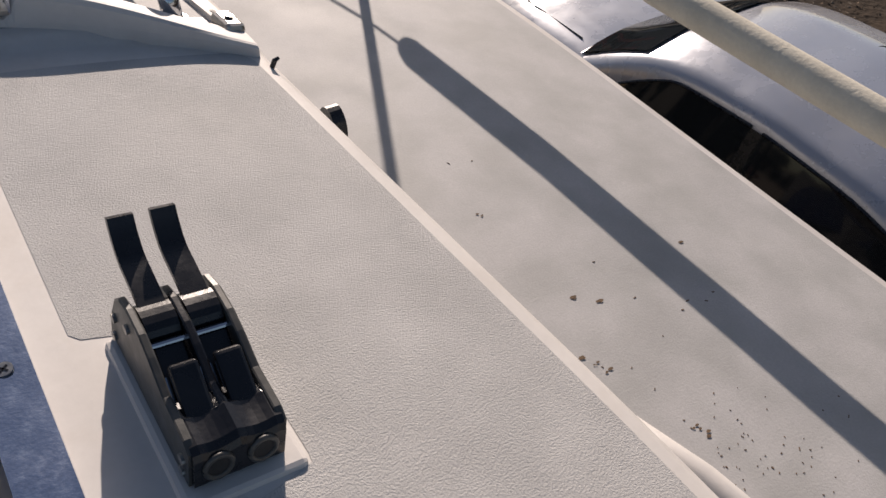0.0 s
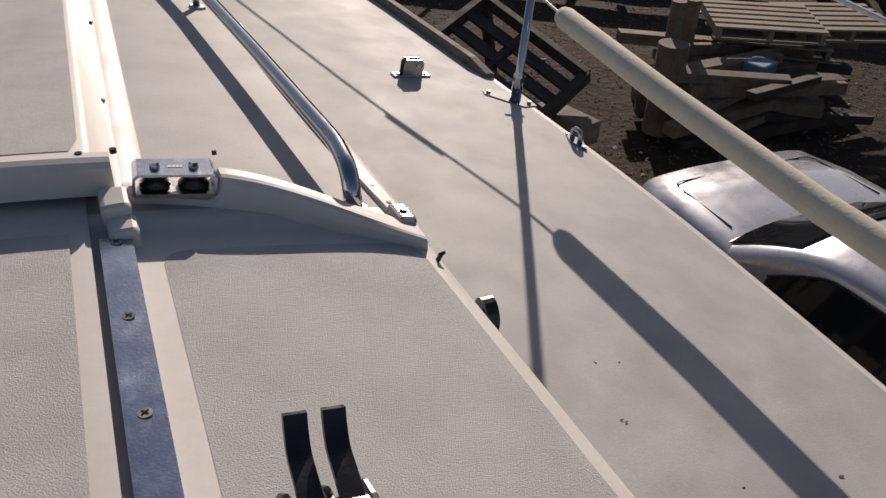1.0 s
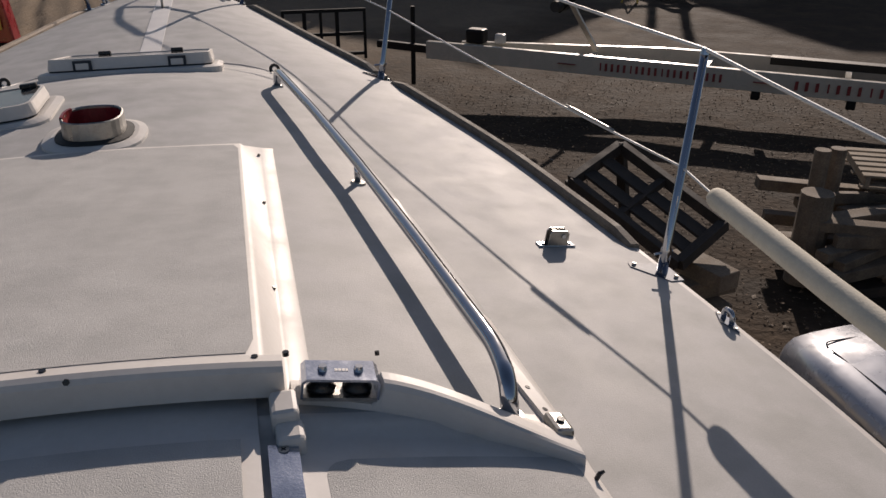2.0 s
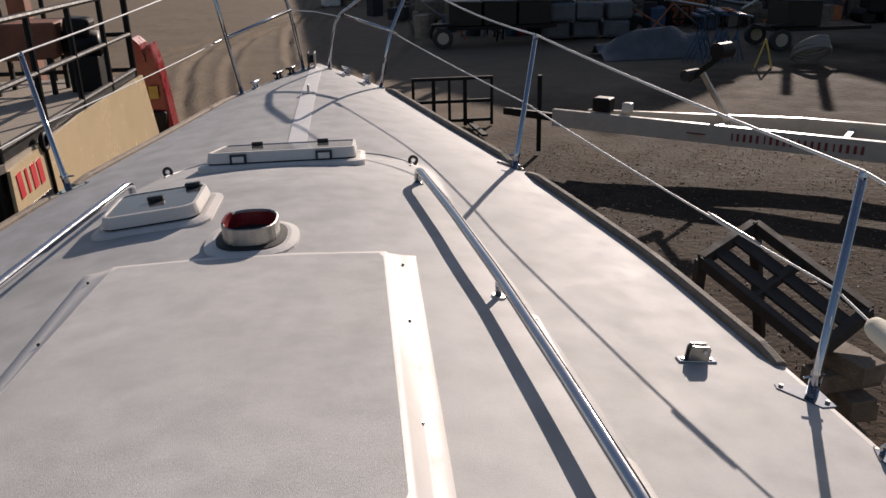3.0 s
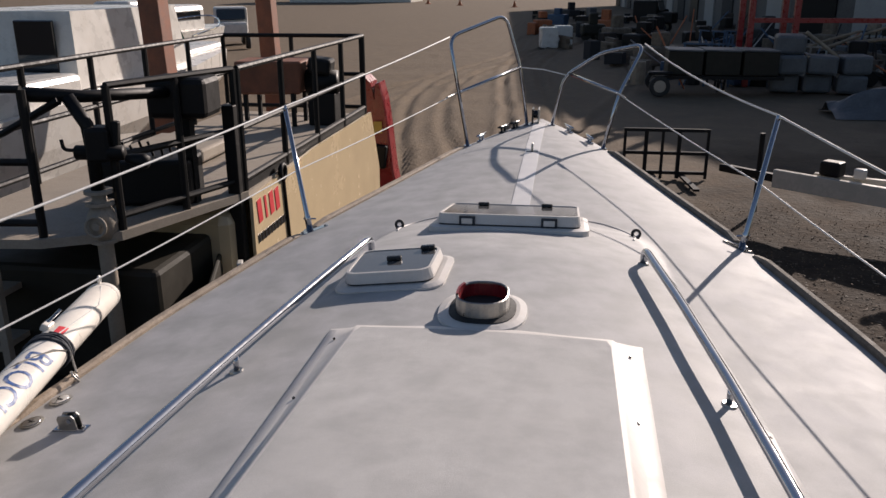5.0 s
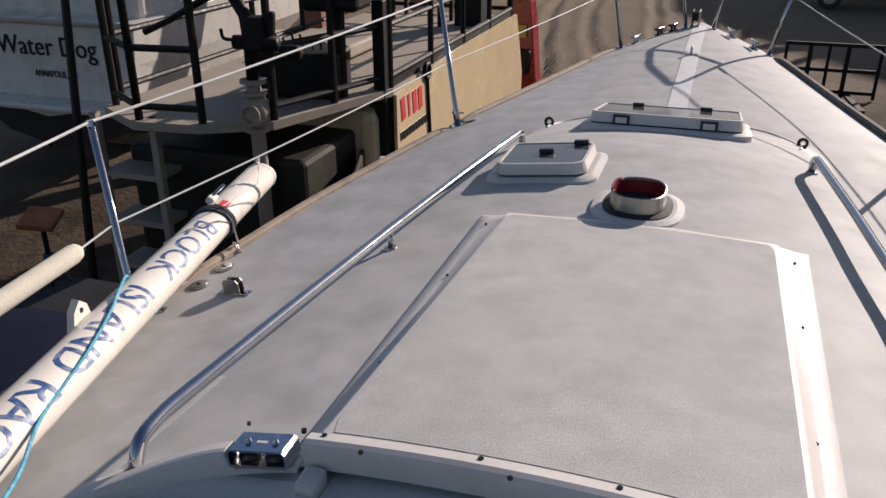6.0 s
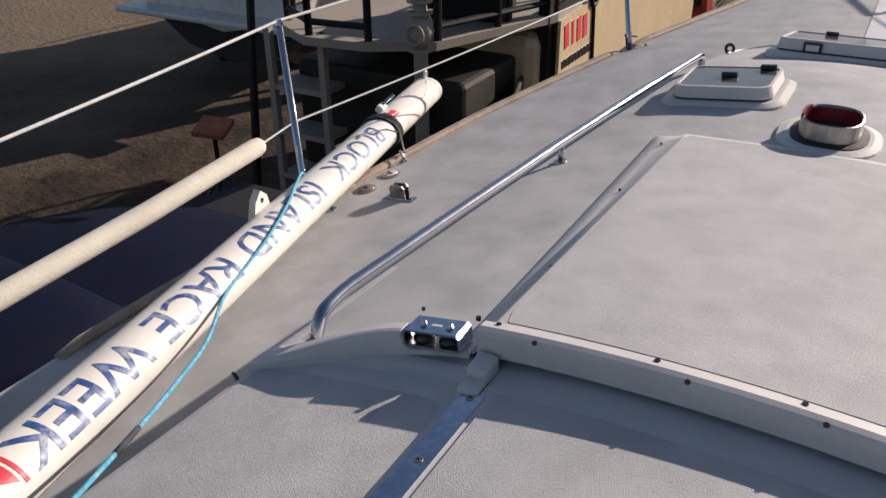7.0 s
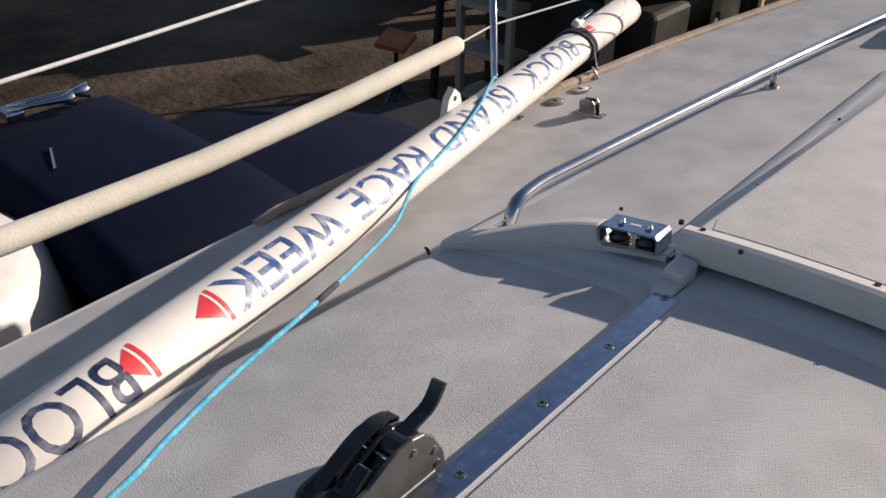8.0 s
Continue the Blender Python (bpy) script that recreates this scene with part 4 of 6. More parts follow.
part("tube", rings([[spar_at(l, 2 * math.pi * k / 40, q) for k in range(40)] for l, q in ((-0.04, 0.93), (-0.032, 1.0), (0.5, 1), (1.2, 1), (2, 1), (2.8, 1), (3.31, 1))]), M_SPAR, spar, smooth=True)
part("end_cap", rings([[spar_at(l, 2 * math.pi * k / 40, q) for k in range(40)] for l, q in ((-0.052, 0.85), (-0.044, 0.98), (-0.026, 1.02), (-0.01, 1.02), (-0.008, 1.0))]), M_SPAR, spar, smooth=False)
part("groove", rings([[spar_at(l, 2.0 + q, 1.004) for q in (-0.02, 0.02)] for l in (0.3, 1, 2, 3.2)], closed=False), M_BLACK, spar, "dark sail groove")


def wrap_text(txt, l0, length, height, a_mid, material, name):
    cu = bpy.data.curves.new("t", "FONT")
    cu.body, cu.size, cu.resolution_u, cu.offset = txt, 1.0, 3, 0.008
    tmp = bpy.data.objects.new("t", cu)
    scene.collection.objects.link(tmp)
    dg = bpy.context.evaluated_depsgraph_get()
    me = bpy.data.meshes.new_from_object(tmp.evaluated_get(dg))
    b = bmesh.new()
    b.from_mesh(me)
    bpy.data.objects.remove(tmp)
    xs, yy = [v.co.x for v in b.verts], [v.co.y for v in b.verts]
    x0, x1, y0, y1 = min(xs), max(xs), min(yy), max(yy)
    for e in range(3):
        bmesh.ops.subdivide_edges(b, edges=[e for e in b.edges if abs(e.verts[0].co.y - e.verts[1].co.y) > 0.12 * (y1 - y0)], cuts=1)
    bmesh.ops.triangulate(b, faces=b.faces[:])
    for v in b.verts:
        l = l0 + (v.co.x - x0) / (x1 - x0) * length
        a = a_mid + ((v.co.y - y0) / (y1 - y0) - 0.5) * height / ((RW + RH) / 2)
        v.co = spar_at(l, a, 1.013)
    return part(name, b, material, spar, "navy lettering")


for txt, l0, ln in (("BLOCK", 0.745, 0.465), ("ISLAND", 1.315, 0.475), ("RACE", 1.855, 0.335), ("WEEK", 2.24, 0.362)):
    wrap_text(txt, l0, ln, 0.083, 0.58, M_INK, "lettering")
wrap_text("BLOCK", 2.838, 0.317, 0.090, 0.64, M_INK2, "lettering")
for l0, ln in ((2.628, 0.05), (2.810, 0.04)):
    part("pennant", rings([[spar_at(l0 + ln * u, 0.55 + (v - 0.5) * 1.0 * (1.02 - u), 1.012) for v in [k / 8 for k in range(9)]] for u in (0.0, 0.3, 0.6, 1.0)], closed=False), M_REDINK, spar, "red pennant print")
    part("bar", rings([[spar_at(l0 - 0.016 + q, 0.60 + (v - 0.5) * 1.2, 1.012) for v in [k / 8 for k in range(9)]] for q in (0, 0.009)], closed=False), M_REDINK, spar)
part("red_patch", rings([[spar_at(l, 0.35 + (v - 0.5) * 0.5, 1.012) for v in [k / 6 for k in range(7)]] for l in (0.50, 0.54, 0.58)], closed=False), M_REDINK, spar, "faded red print")
rng = random.Random(4)
b = rod([spar_at(0.575 + 0.0003 * j + 0.010 * math.sin(j * 0.31), 2 * math.pi * j / 24, 1.05 + 0.03 * rng.random()) for j in range(24 * 9)], 0.006, 6)
part("lashing", b, M_LASH, spar, "dark grey cloth lashing", smooth=True)
p = spar_at(0.50, -0.5, 1.0)
part("fitting", box((0.03, 0.05, 0.03), p + Vector((0, 0, 0.01)), (0, 30, 8), 0.006), M_SPAR, spar)
part("fitting_pin", rod([p + Vector((0, 0.0, 0.02)), p + Vector((0.02, 0.06, 0.05))], 0.006, 8), M_STEEL, spar)
p = spar_at(-0.02, -0.1, 1.0)
part("end_fitting", ring_of(p + Vector((0, 0.01, 0.015)), (1, 0.3, 0), 0.014, 0.006), M_SPAR, spar, smooth=True)
p = spar_at(1.5, -1.2, 1.0)
b = rings([[p + SD * u + Vector((q, 0, w)) for u, w in ((-0.06, -0.02), (0.06, -0.02), (0.035, 0.05), (0.0, 0.075), (-0.035, 0.05))] for q in (-0.012, 0.012)])
part("lug", b, M_SPAR, spar, "white drilled lug")
part("lug_hole", disc(p + Vector((0.0125, 0, 0.045)), (1, 0, 0), 0.008, 0.001, 12), M_BLACK, spar)
part("thin_line", rod([spar_at(0.02, 0.2, 1.03), spar_at(0.2, 0.9, 1.02), spar_at(0.58, 0.4, 1.05)], 0.0025, 6), M_WIRE, spar)
part("tie", rod([spar_at(0.93, -0.9, 1.05), spar_at(0.85, 0.0, 1.04), spar_at(0.70, 0.8, 1.05), spar_at(0.62, 1.45, 1.1), on_deck(-1.39, 0.20, 0.03)], 0.004, 6), M_TIE, spar, "grey tie cord")
part("shackle", ring_of(on_deck(-1.39, 0.19, 0.022), (0.6, 0.5, 0.5), 0.02, 0.004), M_DULL, spar, smooth=True)

# braided line from the second stanchion, over the spar and aft
ST = ST2[-1][0]
line = [ST + Vector((0.0, 0.0, 0.05)), spar_at(1.24, -0.6, 1.10), spar_at(1.36, -0.2, 1.09), spar_at(1.50, 0.3, 1.09), spar_at(1.72, 0.80, 1.09)] + [Vector(q) for q in ((-1.145, -0.985, 0.085), (-1.02, -1.18, 0.105), (-0.90, -1.39, 0.165), (-0.775, -1.60, 0.246), (-0.715, -1.80, 0.262), (-0.669, -1.927, 0.272), (-0.629, -2.02, 0.282), (-0.55, -2.3, 0.30))]
blue = thing("rope", ST, "turquoise braided line led from the stanchion aft", "rope")

part("line", rod(soft_line(line), 0.0044, 8), M_ROPE, blue, smooth=True)
q = soft_line(line)[61:65]
part("whipping", rod(q, 0.0052, 8), M_LASH, blue, "dark whipping", smooth=True)
kn = thing("lashing_knot", ST + Vector((0, 0, 0.03)), "tangle of grey cord tied round the stanchion foot", "knot")
b = bmesh.new()
rng = random.Random(9)
for k in range(7):
    c = ST + Vector((0, 0, 0.03 + 0.012 * k))
    rod([c + Vector((0.026 * math.cos(j) * (1 + 0.4 * rng.random()), 0.026 * math.sin(j) * (1 + 0.4 * rng.random()), 0.012 * rng.random())) for j in [0.7 * i for i in range(10)]], 0.0045, 6, b)
part("cord", b, M_TIE, kn, smooth=True)
part("red_shackle", box((0.03, 0.02, 0.02), ST + Vector((-0.035, -0.01, 0.03)), (20, 30, 10), 0.005), M_REDINK, kn, "small red fitting")

# leaf litter and stains on the starboard side deck
rng = random.Random(11)
b = bmesh.new()
for k in range(20):
    x, y = rng.uniform(0.95, 1.3), rng.uniform(-2.05, -1.35)
    if rng.random() < 0.7:
        y = rng.uniform(-2.05, -1.78)
    p = on_deck(x, y, 0.0004)
    a = rng.uniform(0, 360)
    box((rng.uniform(0.0015, 0.006), rng.uniform(0.001, 0.002), 0.001), p, (0, 0, a), 0, b)
for k in range(60):
    x, y = rng.gauss(1.06, 0.05), rng.gauss(-1.99, 0.05)
    box((rng.uniform(0.0008, 0.003), rng.uniform(0.0006, 0.0014), 0.001), on_deck(x, y, 0.0004), (0, 0, rng.uniform(0, 360)), 0, b)
solo("debris", b, M_LITTER, "dry leaf crumbs and grit on the side deck", "debris", kind="stuff")


stain_spots = ((1.058, -1.726), (1.026, -1.703), (1.274, -1.682), (0.966, -1.793), (0.975, -1.811), (0.983, -1.828), (1.014, -1.501), (1.018, -1.945), (1.024, -1.958))
for x, y in stain_spots:
    b = bmesh.new()
    for q in range(3):
        r = rng.uniform(0.0012, 0.0034)
        c = on_deck(x + rng.uniform(-0.006, 0.006), y + rng.uniform(-0.004, 0.004), 0.0012)
        b.faces.new([b.verts.new(c + Vector((r * 1.6 * math.cos(a) * rng.uniform(0.6, 1), r * math.sin(a) * rng.uniform(0.6, 1), 0))) for a in [j * math.pi / 4 for j in range(8)]])
    solo("leaf_scrap", b, M_LITTER, "small brown leaf scrap stuck to the side deck", "leaf", "leaf scraps")


# ---- the boat yard ----
def dirt(u, v):
    k = math.exp(-((u / 70) ** 2 + ((v - 20) / 70) ** 2))
    z = 0.05 * noise.noise(Vector((u * 0.35, v * 0.35, 0))) + 0.012 * noise.noise(Vector((u * 2.6, v * 2.1, 9))) + 0.03 * noise.noise(Vector((u * 1.3, v * 1.3, 3)))
    for c, bend, off in ((-2.6, 1.4, 0.0), (-1.0, 1.4, 0.0), (-4.2, 2.2, 1.0), (-2.9, 2.2, 1.0), (-6.4, 1.8, 2.2), (-5.0, 1.8, 2.2), (0.6, -1.6, 0.6)):
        d = u - (c + bend * math.sin(v * 0.11 + off) + 0.05 * (v - 20))
        d += 0.12 * noise.noise(Vector((u * 0.4, v * 0.6, c)))
        amp = (0.6 + 1.7 * abs(noise.noise(Vector((c, v * 0.22, 7))))) * step(10, 14, v)
        z += (0.085 * math.exp(-((abs(d) - 0.28) / 0.12) ** 2) - 0.10 * math.exp(-(d / 0.2) ** 2)) * amp
    return Vector((u, v, GROUND + z * k - 0.03))


GX = [-900, -200, -90] + [-50 + 0.8 * k for k in range(50)] + [-10 + 0.13 * k for k in range(108)] + [4.1 + 0.8 * k for k in range(60)] + [90, 200, 900]
GY = [-900, -200, -60, -20] + [-8 + 0.5 * k for k in range(132)] + [62 + 4 * k for k in range(20)] + [200, 400, 900]
solo("ground", sheet(dirt, GX, GY), M_DIRT, "bare trodden dirt of a boat yard with wheel tracks", "ground", kind="structure", smooth=True)
rng = random.Random(21)
b = bmesh.new()
for k in range(8000):
    x, y = rng.uniform(2.2, 13), rng.uniform(1.0, 14)
    g = dirt(x, y).z + 0.012
    a, r = rng.uniform(0, 6.3), rng.uniform(0.006, 0.022)
    vs = [b.verts.new((x + r * math.cos(a + q) * (1 if q % 3 else 0.6), y + r * math.sin(a + q), g + rng.uniform(0, 0.03))) for q in (0, 1.4, 3.0, 4.6)]
    b.faces.new(vs)
solo("leaf_litter", b, M_LITTER, "dead leaves and wood chips strewn on the dirt", "leaves", kind="stuff")
b = bmesh.new()
for k in range(5200):
    x, y = rng.uniform(2.6, 11), rng.uniform(1.5, 13)
    if noise.noise(Vector((x * 0.8, y * 0.8, 5))) < -0.12:
        continue
    g = dirt(x, y).z + 0.008
    a, r = rng.uniform(0, 6.3), rng.uniform(0.006, 0.022) * (1.9 if k % 11 == 0 else 1)
    ca, sa, wd = math.cos(a), math.sin(a), rng.uniform(0.25, 0.6)
    lo = [b.verts.new((x + 1.6 * r * (ca * p - wd * sa * q), y + 1.6 * r * (sa * p + wd * ca * q), g + rng.uniform(-0.006, 0.006))) for p, q in ((1, 0.2), (0.1, 1), (-1, -0.1), (0, -0.9))]
    hi = b.verts.new((x, y, g + r * rng.uniform(0.15, 0.4)))
    for i in range(4):
        b.faces.new((lo[i], lo[(i + 1) % 4], hi))
solo("wood_chips", b, M_WOOD, "weathered wood chips and stones on the dirt", "wood chips", kind="stuff")


def wheel(ob, at, r, w, axis=(1, 0, 0), rim=None):
    a, ax = Vector(at), Vector(axis).normalized()
    ty = part("tyre", rod([a - ax * w / 2, a - ax * w * 0.42, a + ax * w * 0.42, a + ax * w / 2], [r * 0.9, r, r, r * 0.9], 28), M_RUBBER, ob)
    part("rim", rod([a - ax * w * 0.53, a + ax * w * 0.53], [r * 0.58, r * 0.58], 20), rim or M_DULL, ty)


# parked car
def car():
    X, Y, G = 4.42, 0.12, GROUND
    ob = thing("car", (X, Y - 0.6, G), "silver blue parked saloon car with sunroof", "car")

    # lower body: a shoulder line at 0.95 m and gently crowned bonnet and boot
    st = [(1.82, 0.74, 0.60, 0.42), (1.78, 0.95, 0.70, 0.28), (1.68, 1.06, 0.77, 0.22), (1.25, 1.10, 0.83, 0.2), (0.78, 1.10, 0.85, 0.2), (0.0, 1.03, 0.87, 0.2), (-1.3, 1.0, 0.87, 0.2), (-2.05, 1.0, 0.86, 0.2), (-2.9, 0.86, 0.78, 0.25), (-3.05, 0.6, 0.62, 0.4)]
    rows = []
    for y, h, w, lo in st:
        half_ = [(0.85, 0.0), (0.97, 0.10), (1.0, 0.42), (0.99, 0.66), (0.975, 0.83), (0.945, 0.925), (0.88, 0.975), (0.72, 1.0), (0.4, 1.018)]
        rows.append([Vector((X - w * q, y + Y, G + lo + (h - lo) * f)) for q, f in half_] + [Vector((X + w * q, y + Y, G + lo + (h - lo) * f)) for q, f in half_[::-1]])
    part("body", rings(rows), M_CAR, ob, smooth=True)
    HT = [(-2.15, 1.00), (-1.9, 1.14), (-1.5, 1.335), (-1.1, 1.43), (-0.5, 1.465), (0.0, 1.44), (0.25, 1.395), (0.5, 1.29), (0.75, 1.15), (0.88, 1.085)]
    WT = [(-2.15, 0.78), (-1.5, 0.69), (-1.1, 0.66), (-0.5, 0.65), (0.0, 0.655), (0.25, 0.67), (0.5, 0.70), (0.88, 0.75)]
    BELT, BW = 0.965, 0.825

    def sect(y, off=0.0):
        h, w = smooth_tab(HT, y, 0.12), smooth_tab(WT, y, 0.12)
        e = max(BELT + 0.03, h - 0.075)
        return [Vector((X + q + (off if q > 0 else -off), y + Y, G + z + off * 0.4)) for q, z in ((-BW, BELT), (-(w + 0.03), e), (-w * 0.5, h + 0.008), (w * 0.5, h + 0.008), (w + 0.03, e), (BW, BELT))]
    ysr = [-2.15 + 3.03 * k / 40 for k in range(41)]
    part("roof", rings([bent(sect(y), 0.075, 5) for y in ysr], caps=False), M_CAR, ob, smooth=True)
    for sx in (-1, 1):
        def side(y, f):
            q = sect(y, 0.006)
            a, c = (q[0], q[1]) if sx < 0 else (q[5], q[4])
            return a.lerp(c, f)
        for y0, y1 in ((0.40, -0.46), (-0.53, -1.62)):
            ysn = [y0 + (y1 - y0) * k / 14 for k in range(15)]

            def top(y):
                d = min(1.0, (0.52 - y) / 0.45) if y > 0 else 1.0
                return 0.10 + 0.72 * math.sqrt(max(0.02, d))
            win = part("side_window", rings([[side(y, 0.08 + (top(y) - 0.08) * f) for f in (0.0, 0.35, 0.7, 1.0)] for y in ysn], closed=False), M_CARGLASS, ob, "dark tinted side window", smooth=True)
            part("window_trim", rod([side(y, top(y) + 0.015) for y in ysn], 0.009, 6), M_BLACK, win)
        part("pillar", rings([[side(y, f) for f in (0.08, 0.45, 0.82)] for y in (-0.455, -0.535)], closed=False), M_BLACK, ob, "black door pillar")
        for y in (1.05, -2.1):
            wheel(ob, (X + sx * 0.72, y + Y, G + 0.31), 0.31, 0.2)

    def on_roof(y, q, lift=0.006):
        r = sect(y)
        return Vector((X + q * (r[3].x - r[2].x), y + Y, r[2].z + lift - 0.083 * max(0, abs(q) - 0.5) / 0.53))
    # front and rear glass follow the skin, a little proud of it
    for name, k0, k1, dy in (("rear_window", 33, 39, 0.012), ("windscreen", 2, 10, -0.012)):
        rows = [[v + Vector((0, dy, 0.012)) for v in bent(sect(ysr[k]), 0.075, 5)[6:20]] for k in range(k0, k1 + 1)]
        part(name, rings(rows, closed=False), M_CARGLASS, ob, "dark tinted glass", smooth=True)
    part("sunroof_seam", rod(bent([on_roof(y, q, 0.002) for y, q in ((-0.42, -0.56), (-0.42, 0.56), (-0.87, 0.56), (-0.87, -0.56), (-0.42, -0.56))], 0.06), 0.005, 6), M_BLACK, ob)
    part("boot_seam", rod(bent([(X - 0.62, Y + 0.90, G + 1.103), (X - 0.60, Y + 1.52, G + 1.085), (X + 0.60, Y + 1.52, G + 1.085), (X + 0.62, Y + 0.90, G + 1.103)], 0.08), 0.005, 6), M_BLACK, ob)
    for sx in (-1, 1):
        part("tail_lamp", box((0.30, 0.06, 0.14), (X + sx * 0.50, Y + 1.77, G + 0.84), (0, 0, -sx * 8), 0.02), M_REDTAPE, ob, "dark red tail lamp")
    part("bumper", box((1.5, 0.12, 0.2), (X, Y + 1.81, G + 0.52), bevel=0.05), M_CAR, ob)


car()

# tilted dark steel frame on cribbing
fr = thing("steel_frame", (4.1, 4.2, -2.0), "dark rusty steel frame tilted on wooden cribbing", "steel frame")
A_, B_, C_, D_ = (3.30, 4.56, -1.72), (3.92, 4.86, -1.52), (4.42, 3.72, -1.92), (3.84, 3.44, -2.12)
for a, c in ((A_, B_), (B_, C_), (C_, D_), (D_, A_)):
    part("bar", beam(a, c, 0.09, 0.10, 0.005), M_DARKWOOD, fr)


def mixp(a, c, f):
    return Vector(a).lerp(Vector(c), f)


part("bar", beam(mixp(A_, D_, 0.45), mixp(B_, C_, 0.45), 0.08, 0.06), M_DARKWOOD, fr)
for f in (0.30, 0.64):
    part("plank", beam(mixp(A_, B_, f), mixp(D_, C_, f), 0.17, 0.03, 0.004), M_DARKWOOD, fr, "dark flat bar across the frame")
part("leg", beam(B_, (4.3, 5.2, GROUND), 0.09), M_DARKWOOD, fr)
part("leg", beam(A_, (3.3, 4.7, GROUND), 0.09), M_DARKWOOD, fr)
for k in range(5):
    b = box((0.24, 0.6, 0.16), (4.12, 3.5, GROUND + 0.06 + 0.155 * k), (0, 0, 85 * (k % 2) + 4 * k), 0.01)
    solo("crib_block", b, M_WOOD, "weathered timber cribbing block", "timber block", "cribbing blocks")

# timber pile with pallets and posts
rng = random.Random(5)
for k in range(46):
    lay = k // 8
    x, y = 6.2 + 0.16 * (k % 8) + rng.uniform(-0.3, 0.9), 3.7 + 0.22 * (k % 8) + rng.uniform(-0.2, 0.2)
    b = box((rng.uniform(0.9, 2.0), rng.uniform(0.08, 0.2), rng.uniform(0.07, 0.15)), (x, y, GROUND + 0.06 + 0.12 * lay), (rng.uniform(-4, 4), rng.uniform(-5, 5), rng.uniform(-35, 25)), 0.008)
    solo("timber", b, M_WOOD if rng.random() < 0.8 else M_DARKWOOD, "weathered old timber offcut in a heap", "timber", "timber heap")
for x, y, h in ((5.78, 4.25, 0.95), (6.05, 4.62, 1.25), (6.35, 4.75, 1.2)):
    solo("piling", rod([(x, y, GROUND - 0.02), (x, y, GROUND + h)], [0.17, 0.16] if h < 1 else [0.085, 0.08], 12), M_WOOD, "old round timber piling standing on end", "piling", "pilings")


def pallet(x, y, z, turn, m=M_PALEWOOD, label="weathered pale wooden pallet on the timber pile"):
    ob = thing("pallet", (x, y, z), label, "pallet", "pallets")
    T = pose(x, y, z, 0, 0, turn)
    for k in range(6):
        b = box((1.2, 0.11, 0.022), (0, -0.44 + 0.176 * k, 0.125), bevel=0.003)
        b.transform(T)
        part("slat", b, m, ob)
    for q in (-0.55, 0, 0.55):
        b = box((0.05, 1.0, 0.10), (q, 0, 0.062), bevel=0.003)
        b.transform(T)
        part("runner", b, m, ob)
    for k in (0, 2, 4):
        b = box((1.2, 0.11, 0.02), (0, -0.44 + 0.22 * k, 0.0), bevel=0.003)
        b.transform(T)
        part("slat", b, m, ob)


pallet(7.35, 4.75, -2.1, -28)
pallet(8.3, 4.6, -2.15, -20)
pallet(7.5, 4.7, -2.28, -35, M_WOOD)
solo("tote", box((0.3, 0.25, 0.18), (6.75, 4.0, -2.25), (0, 0, 20), 0.02), M_BLUEBIN, "small faded blue plastic tub on the timber heap", "tub")

# boat trailer
TA, TB = Vector((3.9, 13.0, -2.16)), Vector((12.4, 5.95, -2.16))
TD = (TB - TA).normalized()
TN = Vector((-TD.y, TD.x, 0))
TN = TN if TN.y > 0 else -TN
tr = thing("boat_trailer", (8, 9.6, GROUND), "long cream painted boat trailer with red lettering bars", "trailer")
part("beam", beam(TA, TB, 0.12, 0.32, 0.01), M_TRAILER, tr, "cream box beam")
fa, fb = TA + TD * 0.4 + TN * 0.25, TB + TN * 1.45
part("beam", beam(fa + TD * 0.2, TA + TD * 4.2 + TN * 1.25, 0.12, 0.32, 0.01), M_TRAILER, tr, "cream box beam")
part("beam", beam(TA + TD * 4.2 + TN * 1.25, fb, 0.12, 0.32, 0.01), M_TRAILER, tr, "cream box beam")
for l in (1.2, 3.0, 5.0, 7.2, 9.5):
    part("cross_member", beam(TA + TD * l, TA + TD * l + TN * min(1.3, 0.3 + 0.28 * l), 0.09, 0.12), M_TRAILER, tr)
for l, w, zc, hh in [(3.35 + 0.105 * k, 0.07 if k % 5 else 0.03, 0.0, 0.13) for k in range(20)]:
    p = TA + TD * l - TN * 0.064
    part("letter_bar", beam(p + Vector((0, 0, -hh / 2)), p + Vector((0, 0, hh / 2)), w, 0.006), M_REDDARK, tr, "faded red letter bar")
for k in range(12):
    p = TA + TD * (6.5 + 0.15 * k) - TN * 0.064
    part("letter_bar", beam(p + Vector((0, 0, -0.07)), p + Vector((0, 0, 0.07)), 0.10 if k != 3 and k != 7 else 0.04, 0.006), M_REDDARK, tr, "faded red number bar")
for l in (2.75, 6.0):
    p = TA + TD * l - TN * 0.064
    part("emblem", beam(p - TD * 0.16, p + TD * 0.16, 0.14, 0.006), M_REDDARK, tr, "dark red emblem shape")
part("tongue", beam(TA + TD * 0.2, TA - TD * 0.9 + TN * 0.1, 0.12, 0.14, 0.01), M_IRON, tr)
part("coupler", box((0.25, 0.12, 0.14), TA - TD * 1.0 + TN * 0.1, (0, 0, -40), 0.03), M_IRON, tr)
part("jack", rod([TA - TD * 0.35 + TN * 0.1 + Vector((0, 0, 0.75)), TA - TD * 0.35 + TN * 0.1 + Vector((0, 0, -0.72))], 0.045, 12), M_IRON, tr, "black tongue jack")
part("brake_tank", box((0.35, 0.28, 0.26), TA + TD * 0.9 + TN * 0.25 + Vector((0, 0, 0.28)), (0, 0, -40), 0.04), M_IRON, tr)
